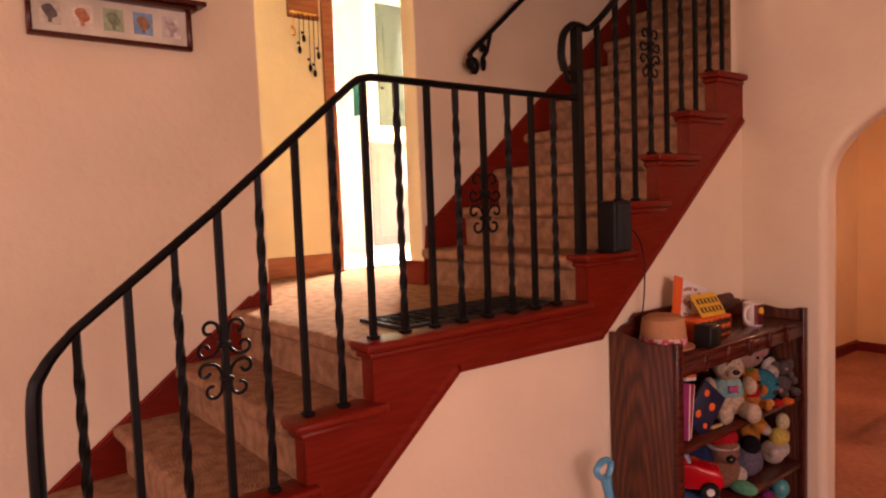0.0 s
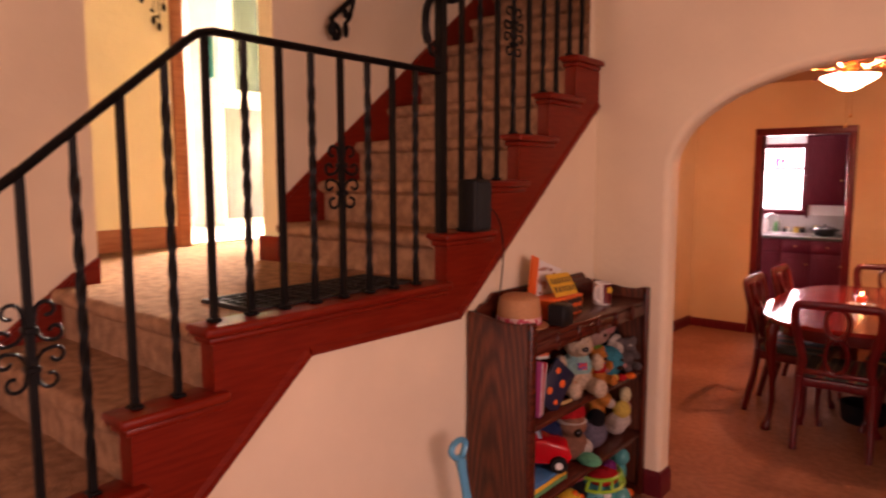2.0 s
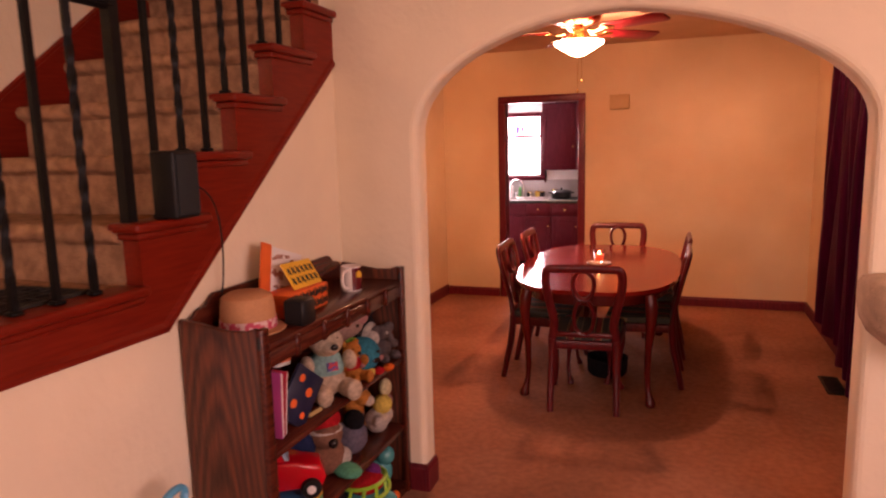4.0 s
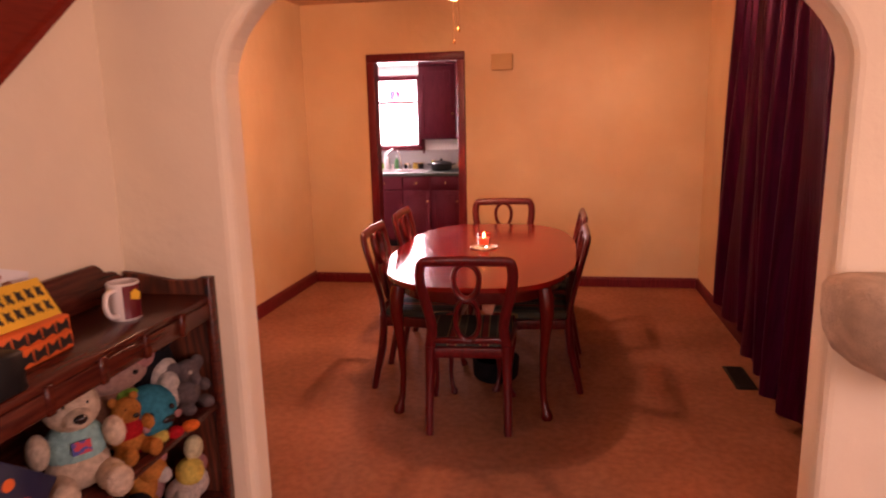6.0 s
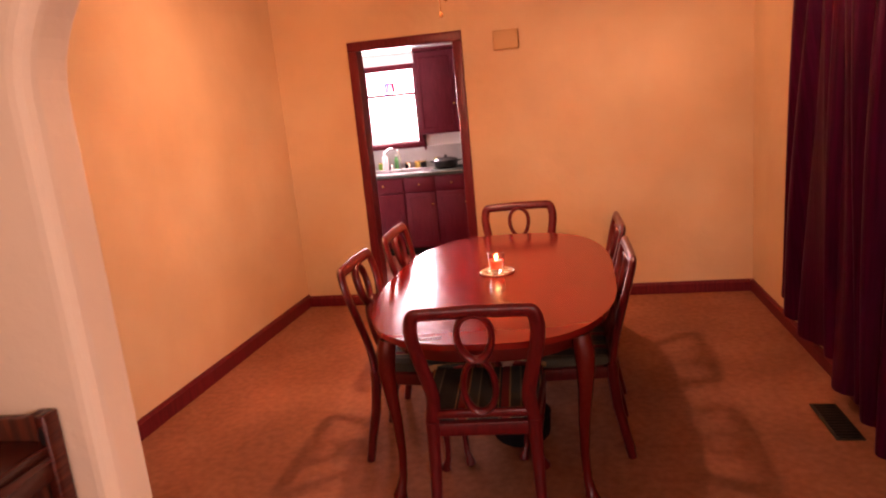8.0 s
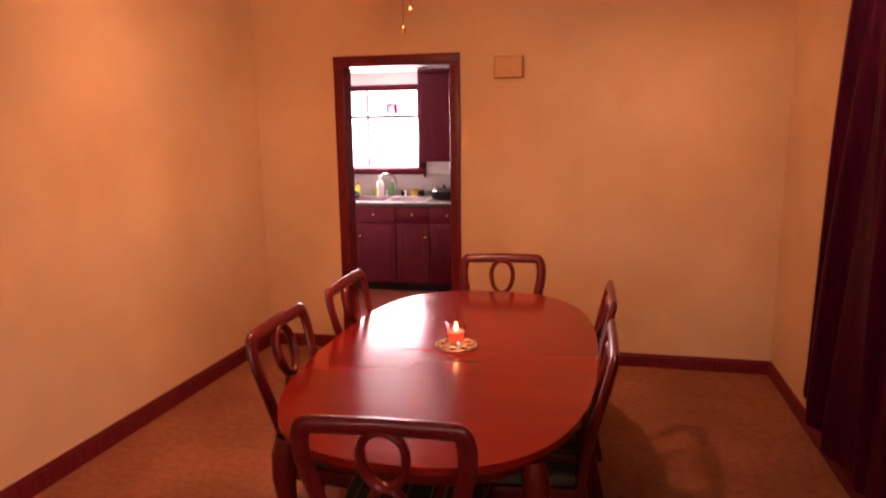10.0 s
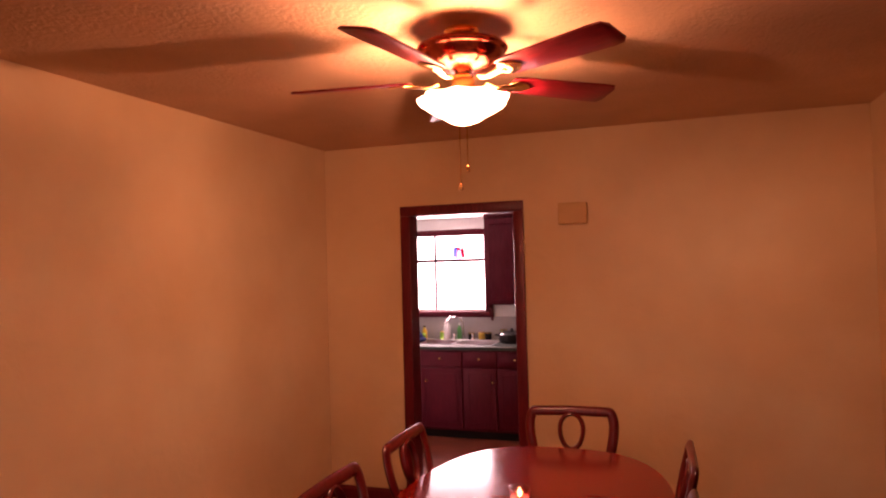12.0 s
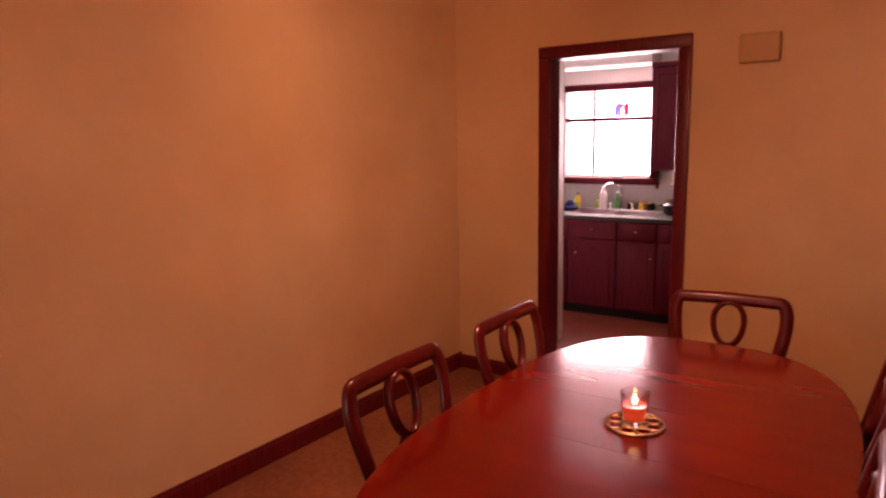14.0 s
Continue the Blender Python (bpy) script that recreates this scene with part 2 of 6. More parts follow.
LZ = 2.87

setting("floor", B(-1.25, 4.2, -2.2, 9.02, -0.08, 0.0), CARPET, "tan low-pile carpet with worn darker patches", "floor")
# arch wall with a basket-handle opening
bm = bmesh.new()
ACX, AA, AB, ASP = 1.2575, 0.8675, 0.46, 1.662
arc = [(ACX + AA * math.cos(w), ASP + AB * math.sin(w) - 0.07 * max(0, math.cos(w)) * math.sin(w)) for w in [math.pi * k / 40 for k in range(41)]]
out = [(4.2, 0), (4.2, LZ), (-0.06, LZ), (-0.06, 0), (ACX - AA, 0)] + list(reversed(arc)) + [(ACX + AA, 0)]
add_prism(bm, out, AY0, AY1, "y")
inner = [e for e in bm.edges if all(ACX - AA - 0.01 < v.co.x < ACX + AA + 0.01 and v.co.z < 2.2 for v in e.verts) and abs(e.verts[0].co.y - e.verts[1].co.y) < 1e-5 and abs(e.verts[0].co.z + e.verts[1].co.z) > 0.001]
fronts = [e for e in inner if e.verts[0].co.y < AY0 + 0.01]
backs = [e for e in inner if e.verts[0].co.y > AY0 + 0.01]
bmesh.ops.bevel(bm, geom=backs, offset=0.006, segments=2, affect='EDGES', profile=0.5)
bmesh.ops.bevel(bm, geom=[e for e in fronts if e.is_valid], offset=0.035, segments=4, affect='EDGES', profile=0.5)
setting("wall_arch", bm, PLASTER, "cream plaster wall with a rounded archway", "wall")
# living room shell
def wall_with_hole(x0, x1, y0, y1, z0, z1, axis, a0, a1, b0, b1):
    """A wall box with a rectangular hole a0..a1 along, b0..b1 up; axis: 'x' if the wall runs along x."""
    bm = bmesh.new()
    if axis == "x":
        for s in ((x0, a0, z0, z1), (a1, x1, z0, z1), (a0, a1, z0, b0), (a0, a1, b1, z1)):
            if s[1] - s[0] > 1e-4 and s[3] - s[2] > 1e-4:
                add_box(bm, s[0], s[1], y0, y1, s[2], s[3])
    else:
        for s in ((y0, a0, z0, z1), (a1, y1, z0, z1), (a0, a1, z0, b0), (a0, a1, b1, z1)):
            if s[1] - s[0] > 1e-4 and s[3] - s[2] > 1e-4:
                add_box(bm, x0, x1, s[0], s[1], s[2], s[3])
    return bm


setting("wall_living_east", wall_with_hole(4.0, 4.2, -2.2, AY0, 0, LZ, "y", 1.2, 3.2, 1.0, 2.4), PLASTER, "cream plaster living room wall with a window", "wall")
setting("wall_living_south", wall_with_hole(-0.09, 4.0, -2.2, -2.0, 0, LZ, "x", 0.3, 2.1, 0.9, 2.3), PLASTER, "cream plaster living room wall with a window", "wall")
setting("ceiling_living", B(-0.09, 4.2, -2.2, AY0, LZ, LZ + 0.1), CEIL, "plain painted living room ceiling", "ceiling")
setting("wall_stair_left", B(SW - 0.11, SW, -2.0, 2.747, 0, 5.0), PLASTER, "cream plaster wall beside the stairs", "wall")
setting("wall_stair_upper", B(SW - 0.11, SW, 3.586, 7.2, 1.22, 5.0), PLASTER, "cream plaster wall beside the upper stair flight", "wall")
setting("wall_stair_header", B(SW - 0.11, SW, 2.747, 3.586, 3.45, 5.0), PLASTER, "plaster header over the landing opening", "wall")
setting("pillar_end", B(SW - 0.108, SW - 0.003, 3.581, 3.5858, 1.22, 3.45), YELLOW, "yellow painted wall end at the hall opening", "wall")
setting("wall_over_stairs", B(-0.09, 0.0, AY0, 7.2, 3.02, 5.0), PLASTER, "plaster wall beside the top of the stairs", "wall")
setting("wall_stairwell_top", B(SW, 0.0, 7.2, 7.3, 2.8, 5.0), PLASTER, "plaster wall at the top of the stairs", "wall")
setting("wall_stairwell_front", wall_with_hole(SW, -0.09, -2.2, -2.0, 0, 5.0, "x", -0.9, -0.2, 1.1, 2.4), PLASTER, "plaster wall with a window at the foot of the stairs", "wall")
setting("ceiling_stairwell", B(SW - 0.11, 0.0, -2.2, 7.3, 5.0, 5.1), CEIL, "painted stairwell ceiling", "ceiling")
setting("wall_stairwell_side", B(-0.09, -0.001, -2.2, AY0, LZ + 0.1, 5.0), PLASTER, "plaster wall above the living room ceiling edge", "wall")

# dining room
setting("wall_dining_west", add_prism(bmesh.new(), [(DX0, DY1), (DX0 - 0.30, DY1), (DX0 - 0.30, AY1), (DX0 - 0.12, AY1)], 0, DZ, "z"), DINING, "tan plaster dining room wall", "wall")
setting("wall_dining_south", B(DX0 - 0.30, -0.0605, AY0 + 0.002, AY1, 0, 2.2), DINING, "tan plaster wall under the stairs", "wall")
setting("stair_soffit", B(DX0 - 0.11, 0.0, 5.12, 5.36, 2.2, DZ - 0.001), DINING, "boxed plaster soffit below the stairs", "wall")
DRX0, DRX1, DRZ = -0.243, 0.505, 2.03
bm = wall_with_hole(DX0 - 0.12, 4.2, DY1, DY1 + 0.13, 0, DZ, "x", DRX0 - 0.02, DRX1 + 0.02, 0, DRZ + 0.02)
setting("wall_dining_north", bm, DINING, "tan plaster dining room wall with a doorway", "wall")
bm = B(DX1, DX1 + 0.15, AY1, DY1, 0, DZ)
setting("wall_dining_east", bm, DINING, "tan plaster dining room wall behind the curtains", "wall")
bm = B(0.0, DX1 + 0.15, AY1, DY1 + 0.13, DZ, DZ + 0.1)
add_box(bm, DX0 - 0.30, 0.0, 5.348, DY1 + 0.13, DZ, DZ + 0.045)
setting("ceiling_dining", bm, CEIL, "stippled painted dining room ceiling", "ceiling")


def baseboard(name, pts, material=TRIM, h=0.092):
    """A moulded baseboard along a run of plan points."""
    bm = bmesh.new()
    for (x0, y0), (x1, y1) in zip(pts, pts[1:]):
        d = Vector((x1 - x0, y1 - y0, 0))
        nrm = Vector((-d.y, d.x, 0)).normalized()
        prof = [(0, 0), (0.016, 0), (0.016, h - 0.022), (0.011, h - 0.012), (0.008, h), (0, h)]
        a = [bm.verts.new(Vector((x0, y0, 0)) + nrm * p + Vector((0, 0, q))) for p, q in prof]
        b = [bm.verts.new(Vector((x1, y1, 0)) + nrm * p + Vector((0, 0, q))) for p, q in prof]
        for i in range(len(prof)):
            j = (i + 1) % len(prof)
            bm.faces.new((a[i], a[j], b[j], b[i]))
        bm.faces.new(a)
        bm.faces.new(list(reversed(b)))
    return setting(name, bm, material, "dark red wooden baseboard", "baseboard")


baseboard("baseboard_west", [(DX0, DY1), (DX0 - 0.12, AY1)], h=0.108)
baseboard("baseboard_north_a", [(DRX0 - 0.078, DY1), (DX0 + 0.016, DY1)])
baseboard("baseboard_north_b", [(DX1 - 0.016, DY1), (DRX1 + 0.07, DY1)])
baseboard("baseboard_east", [(DX1, AY1), (DX1, DY1)])
baseboard("baseboard_arch_left", [(ACX - AA, AY1), (ACX - AA, AY0 - 0.016)], h=0.13)
baseboard("baseboard_arch_front", [(ACX - AA - 0.001, AY0), (0.30, AY0)], h=0.13)
baseboard("baseboard_arch_right", [(ACX + AA, AY0 - 0.016), (ACX + AA, AY1)], h=0.13)
baseboard("baseboard_arch_front_right", [(4.0, AY0), (ACX + AA + 0.001, AY0)], h=0.13)


# doorway casing to the kitchen
def casing(name, x0, x1, ytop, y, w, d, material):
    root = tagged(new(name), "dark red moulded wooden door casing", "door frame", kind="structure")
    for nm, b in (("jamb", (x0 - w, x0, y - d, y, 0, ytop)), ("jamb", (x1, x1 + w, y - d, y, 0, ytop)), ("head", (x0 - w, x1 + w, y - d - 0.003, y, ytop, ytop + w))):
        part(nm, B(*b, bevel=0.006, segments=2), material, root)
    return root


dc = casing("door_1", DRX0, DRX1, DRZ, DY1, 0.072, 0.02, TRIM)
part("jamb", B(DRX0 - 0.02, DRX0, DY1, DY1 + 0.13, 0, DRZ), TRIM, dc)
part("jamb", B(DRX1, DRX1 + 0.02, DY1, DY1 + 0.13, 0, DRZ), TRIM, dc)
part("head", B(DRX0 - 0.02, DRX1 + 0.02, DY1, DY1 + 0.13, DRZ, DRZ + 0.02), TRIM, dc)

# ---- kitchen ----
KY0, KY1, KZ = DY1 + 0.13, 11.27, 2.45
setting("floor_kitchen", B(-2.6, 2.2, DY1 + 0.06, KY1 + 0.1, -0.08, 0.004), mat("brown_vinyl_floor", (0.25, 0.055, 0.028), 0.5, vary=0.15, scale=5), "brown sheet vinyl kitchen floor", "floor")
WX0, WX1, WZ0, WZ1 = -1.17, -0.34, 1.205, 1.985
setting("wall_kitchen_north", wall_with_hole(-2.6, 2.2, KY1, KY1 + 0.12, 0, KZ, "x", WX0, WX1, WZ0, WZ1), WHITE, "pale kitchen wall with a sash window", "wall")
setting("wall_kitchen_west", B(-2.7, -2.6, KY0, KY1, 0, KZ), WHITE, "pale kitchen wall", "wall")
setting("wall_kitchen_east", B(2.2, 2.3, KY0, KY1, 0, KZ), WHITE, "pale kitchen wall", "wall")
setting("ceiling_kitchen", B(-2.7, 2.3, KY0, KY1 + 0.12, KZ, KZ + 0.1), WHITE, "white kitchen ceiling", "ceiling")
w1 = tagged(new("window_1"), "wooden sash kitchen window glowing with daylight", "window", kind="structure")
for x0, x1, z0, z1 in ((WX0 - 0.07, WX0, WZ0 - 0.02, WZ1 + 0.06), (WX1, WX1 + 0.07, WZ0 - 0.02, WZ1 + 0.06), (WX0, WX1, WZ1, WZ1 + 0.06)):
    part("window_frame", B(x0, x1, KY1 - 0.02, KY1, z0, z1, bevel=0.004), KITCHENWOOD, w1)
part("window_sill", B(WX0 - 0.09, WX1 + 0.09, KY1 - 0.06, KY1, WZ0 - 0.08, WZ0 - 0.021, bevel=0.006), KITCHENWOOD, w1)
part("meeting_rail", B(WX0, WX1, KY1 + 0.03, KY1 + 0.06, 1.704, 1.731), KITCHENWOOD, w1)
part("glazing_bar", B(-0.905, -0.885, KY1 + 0.035, KY1 + 0.055, WZ0, 1.704), KITCHENWOOD, w1)
part("glazing_bar", B(-0.905, -0.885, KY1 + 0.035, KY1 + 0.055, 1.731, WZ1), KITCHENWOOD, w1)
p = part("pane", B(WX0, WX1, KY1 + 0.062, KY1 + 0.066, WZ0, WZ1), glass_mat("window_glass"), w1)
p.visible_shadow = False
setting("backdrop", B(-3.2, 1.6, 12.6, 12.62, 0.3, 3.6), glow("hazy_daylight_outside", (1.0, 0.98, 0.97), 5.2), "overexposed hazy daylight outside the window", "backdrop")

# ---- stairs ----
LOW = [(2.604 - 0.235 * k, 1.228 - 0.186 * k) for k in range(7)]
UP = [(3.612 + 0.2475 * k, 1.413 + 0.2 * k) for k in range(9)]
stair = tagged(new("staircase"), "carpeted staircase with red mahogany stringer and landing", "staircase", kind="structure")


def carpet_step(front, back, z, thick, x0=SW, x1=-0.062):
    """A carpeted step with a rolled nosing and a riser below."""
    bm = bmesh.new()
    r = 0.028
    prof = [(back, z - 0.004)]
    for k in range(9):
        w = math.pi / 2 + math.pi * k / 8
        prof.append((front - 0.012 + r * math.cos(w), z - 0.004 - r + r * math.sin(w)))
    prof += [(front, z - 0.07), (front, z - thick), (back, z - thick)]
    add_prism(bm, prof, x0, x1, "x")
    bmesh.ops.subdivide_edges(bm, edges=[e for e in bm.edges if abs(e.verts[0].co.x - e.verts[1].co.x) > 0.5], cuts=24)
    for v in bm.verts:
        v.co += noise.noise_vector(v.co * 14) * 0.005
        if v.co.x > x1 - 0.03:
            v.co.x = min(v.co.x, x1)
    return bm


for i, (f, z) in enumerate(LOW):
    back = LOW[i - 1][0] + 0.02 if i else 3.64
    part("carpet_step", carpet_step(f, back, z, 0.2 if i else 0.24, x0=SW if i else -2.02), STAIRCARPET, stair)
for i, (f, z) in enumerate(UP):
    part("carpet_step", carpet_step(f, UP[i + 1][0] + 0.02 if i < 8 else 7.2, z, 0.215), STAIRCARPET, stair)
setting("floor_landing_hall", B(-2.2, SW - 0.1101, 1.6, 5.0, 1.0, 1.214), STAIRCARPET, "beige carpet of the raised hall", "floor")

# stringer blocks and moulded caps on the open side
XI, XO = -0.062, 0.0


def stringer_poly():
    pts = [(LOW[-1][0], 0.0)]
    for f, z in reversed(LOW):
        pts += [(f, pts[-1][1]), (f, z - 0.03)]
    pts += [(UP[0][0], LOW[0][1] - 0.03)]
    for f, z in UP[:5]:
        pts += [(f, pts[-1][1]), (f, z - 0.03)]
    pts += [(AY0, pts[-1][1]), (AY0, 1.985), (3.687, 1.066), (2.938, 1.075), (1.67, 0.0)]
    seen = []
    for q in pts:
        if not seen or (abs(seen[-1][0] - q[0]) > 1e-5 or abs(seen[-1][1] - q[1]) > 1e-5):
            seen.append(q)
    return seen


part("stringer", add_prism(bmesh.new(), stringer_poly(), XI, XO, "x"), MAHOG, stair, "red mahogany stringer board", smooth=False)


def tread_cap(f, end, z):
    """A bullnosed cap with a cove below, returning past the next riser."""
    bm = bmesh.new()
    add_box(bm, XI - 0.022, XO + 0.032, f - 0.036, end, z - 0.03, z, bevel=0.011, segments=3)
    add_box(bm, XI - 0.008, XO + 0.016, f - 0.018, end - 0.012, z - 0.052, z - 0.0302, bevel=0.007, segments=2)
    return bm


allcaps = [(f, (LOW[i - 1][0] + 0.035 if i else UP[0][0]), z) for i, (f, z) in enumerate(LOW)]
allcaps += [(f, UP[i + 1][0] + 0.05 if i < 4 else AY0 - 0.002, z) for i, (f, z) in enumerate(UP[:5])]
for f, e, z in allcaps:
    part("tread_cap", tread_cap(f, e, z), MAHOG, stair)
# moulding strip along the lower edge of the stringer
bm = bmesh.new()
for (a, b) in (((1.67, 0.0), (2.938, 1.075)), ((2.938, 1.075), (3.687, 1.066)), ((3.687, 1.066), (AY0, 1.985))):
    d = Vector((0, b[0] - a[0], b[1] - a[1])).normalized()
    nn = Vector((0, -d.z, d.y))
    base = [Vector((XO - 0.004, *a)), Vector((XO - 0.004, *b))]
    vs = [q + nn * h + Vector((x, 0, 0)) for q in base for x, h in ((0, 0.0), (0.014, 0.0), (0.014, 0.018), (0.004, 0.03), (0, 0.03))]
    vs = [bm.verts.new(q) for q in vs]
    for i in range(5):
        j = (i + 1) % 5
        bm.faces.new((vs[i], vs[j], vs[5 + j], vs[5 + i]))
    bm.faces.new(vs[:5])
    bm.faces.new(list(reversed(vs[5:])))
part("edge_moulding", bm, MAHOG, stair, smooth=False)
# skirts on the wall side
sk = [(1.06, 0.02), (2.66, 1.268), (2.747, 1.325), (2.747, 0.9), (2.3, 0.7), (1.5, 0.0), (1.06, 0.0)]
part("wall_skirt", add_prism(bmesh.new(), sk, SW - 0.001, SW + 0.018, "x"), MAHOG, stair, smooth=False)
sk = [(3.586, 1.15), (3.586, 1.34), (3.60, 1.507), (5.55, 3.08), (6.8, 3.15), (6.8, 2.8), (5.5, 2.7), (3.7, 1.15)]
part("wall_skirt", add_prism(bmesh.new(), sk, SW - 0.001, SW + 0.018, "x"), MAHOG, stair, smooth=False)
bm = bmesh.new()
for a, b in (((1.06, 0.02), (2.66, 1.268)), ((3.60, 1.507), (5.55, 3.08))):
    add_tube(bm, [(SW + 0.012, *a), (SW + 0.012, *b)], 0.012, 6)
part("skirt_moulding", bm, MAHOG, stair)
# plaster wall below the stringer
setting("wall_under_stairs", add_prism(bmesh.new(), [(1.67, 0), (2.938, 1.08), (3.687, 1.071), (AY0, 1.99), (AY0, 0)], XI, XO - 0.006, "x"), PLASTER, "cream plaster wall below the staircase", "wall")
setting("wall_shaft", B(-0.055, 0.0, AY1, 5.9, DZ + 0.101, 3.02), PLASTER, "plaster wall beside the upper flight", "wall")

# ---- wrought iron railing ----
RX = -0.034
rail = thing("stair_railing", (RX, 2.6, 1.228), "black wrought iron stair railing with twisted balusters and scrolls", "railing")
RO = Vector((RX, 2.6, 1.228))


def rl(y, z, x=RX):
    return Vector((x, y, z)) - RO


def smooth_path(pts, n=6):
    """Catmull-Rom through the points."""
    out = []
    P = [Vector(p) for p in pts]
    P = [P[0] * 2 - P[1]] + P + [P[-1] * 2 - P[-2]]
    for i in range(1, len(P) - 2):
        for k in range(n):
            t = k / n
            a, b, c, d = P[i - 1:i + 3]
            out.append(0.5 * ((2 * b) + (c - a) * t + (2 * a - 5 * b + 4 * c - d) * t * t + (3 * b - a - 3 * c + d) * t ** 3))
    out.append(P[-2])
    return out


def bar(pts, r=0.017, flat=0.62):
    return add_tube(bmesh.new(), pts, r, 8, flat=flat, up=(1, 0, 0))


low_rail = smooth_path([rl(1.733, 0.485), rl(1.733, 0.8), rl(1.736, 1.20), rl(1.760, 1.295), rl(1.825, 1.372)], 6) + [rl(2.174, 1.642), rl(2.585, 1.985), rl(2.615, 2.006), rl(2.66, 2.018), rl(3.0, 2.018), rl(3.616, 2.02)]
flare = [0.028] * 12 + [0.028 - 0.009 * k / 12 for k in range(1, 13)]
part("handrail", bar(low_rail, flare + [0.019] * (len(low_rail) - len(flare))), IRON, rail)
part("newel_post", add_tube(bmesh.new(), [rl(3.616, 1.413), rl(3.616, 2.29)], 0.024, 4), IRON, rail, smooth=False)
up_rail = smooth_path([rl(3.545, 2.12), rl(3.527, 2.175), rl(3.54, 2.25), rl(3.585, 2.296), rl(3.63, 2.30), rl(3.685, 2.295), rl(3.75, 2.335), rl(3.872, 2.44)], 5) + [rl(4.3, 2.79), rl(4.845, 3.236)]
part("handrail", bar(up_rail, 0.019), IRON, rail)
part("scroll_end", add_tube(bmesh.new(), smooth_path([rl(3.545, 2.12), rl(3.56, 2.085), rl(3.585, 2.085), rl(3.59, 2.11), rl(3.57, 2.118)], 4), 0.009, 6), IRON, rail)


def baluster(y, z0, z1, twisted):
    n = 60 if twisted else 2
    L = z1 - z0
    pts, tw, rr = [], [], []
    for k in range(n + 1):
        t = k / n
        pts.append(rl(y, z0 + L * t))
        tw.append(0 if not twisted else 2 * math.pi * 2.2 * max(0, min(1, (t - 0.10) / 0.8)))
        rr.append(0.0125)
    bm = add_tube(bmesh.new(), pts, rr, 4, twist=tw)
    add_box(bm, pts[0].x - 0.017, pts[0].x + 0.017, pts[0].y - 0.017, pts[0].y + 0.017, pts[0].z, pts[0].z + 0.012, bevel=0.004)
    return bm


low_y = [(2.517, 1.043), (2.40, 1.043), (2.287, 0.857), (2.172, 0.857), (2.059, 0.671), (1.945, 0.671), (1.83, 0.485)]


def rail_z(y):
    return 2.016 if y > 2.6 else 1.372 + (y - 1.825) * 0.80


for i, (y, z) in enumerate(low_y):
    part("baluster", baluster(y, z, rail_z(y), i % 2 == 0), IRON, rail, smooth=i % 2 == 0)
for i in range(8):
    y = 2.632 + 0.1197 * i
    part("baluster", baluster(y, 1.228, 2.016, i % 2 == 1), IRON, rail, smooth=i % 2 == 1)
for i in range(9):
    y = 3.743 + 0.121 * i
    z = [z for f, z in UP[:5] if f - 0.02 <= y][-1]
    part("baluster", baluster(y, z, 2.335 + (y - 3.75) * 0.82, i % 2 == 1), IRON, rail, smooth=i % 2 == 1)


def curl(cy, cz, r, start, turns, sy):
    """A spiral round cy, cz that opens outwards; sy mirrors it."""
    return [(sy * (cy + r * (0.5 + 0.5 * k / 13) * math.cos(start + turns * 2 * math.pi * k / 13)), cz + r * (0.5 + 0.5 * k / 13) * math.sin(start + turns * 2 * math.pi * k / 13)) for k in range(14)]


def ornament(y, z):
    """Two stacked pairs of thin S-scrolls and a collar on the baluster."""
    bm = bmesh.new()
    for sy in (-1, 1):
        shape = curl(0.037, 0.080, 0.023, radians(-108), 0.8, sy) + [(sy * 0.011, 0.058), (sy * 0.012, 0.036), (sy * 0.026, 0.014)] + list(reversed(curl(0.052, 0.028, 0.020, radians(170), -0.75, sy)))
        for sz in (-1, 1):
            add_tube(bm, smooth_path([rl(y + p, z + sz * q) for p, q in shape], 2), 0.0048, 6)
    add_box(bm, -0.016, 0.016, rl(y, z).y - 0.016, rl(y, z).y + 0.016, rl(y, z).z + 0.03, rl(y, z).z + 0.046, bevel=0.003)
    add_box(bm, -0.016, 0.016, rl(y, z).y - 0.016, rl(y, z).y + 0.016, rl(y, z).z - 0.06, rl(y, z).z - 0.044, bevel=0.003)
    return bm


part("scroll_ornament", ornament(2.172, 1.25), IRON, rail)
part("scroll_ornament", ornament(2.632 + 0.1197 * 4, 1.628), IRON, rail)
part("scroll_ornament", ornament(3.743 + 0.121 * 3, 2.247), IRON, rail)

# wall handrail with scroll
wr = thing("wall_handrail", (SW + 0.06, 3.9, 2.35), "black iron wall handrail with a curled end", "handrail")
WO = Vector((SW + 0.06, 3.9, 2.35))
coil = []
for k in range(22):
    w = radians(-60 - 18 * k)
    q = 0.020 + 0.024 * k / 21
    coil.append((3.90 + q * math.cos(w), 2.345 + q * math.sin(w)))
path = [Vector((SW + 0.06, y, z)) - WO for y, z in coil + [(3.89, 2.40), (3.94, 2.445), (4.28, 2.73), (5.5, 3.75)]]
part("rail", add_tube(bmesh.new(), path, [0.008 + 0.006 * min(1, k / 22) for k in range(len(path))], 8, up=(1, 0, 0)), IRON, wr)
bm = add_tube(bmesh.new(), [Vector((SW, 4.03, 2.40)) - WO, Vector((SW + 0.04, 4.03, 2.43)) - WO, Vector((SW + 0.06, 4.04, 2.52)) - WO], 0.011, 6)
add_ball(bm, Vector((SW + 0.02, 4.02, 2.37)) - WO, 0.02, (0.6, 1, 2.0), 8, 6)
add_ball(bm, Vector((SW + 0.03, 4.01, 2.45)) - WO, 0.018, (0.6, 1.2, 1.4), 8, 6)
part("bracket", bm, IRON, wr)

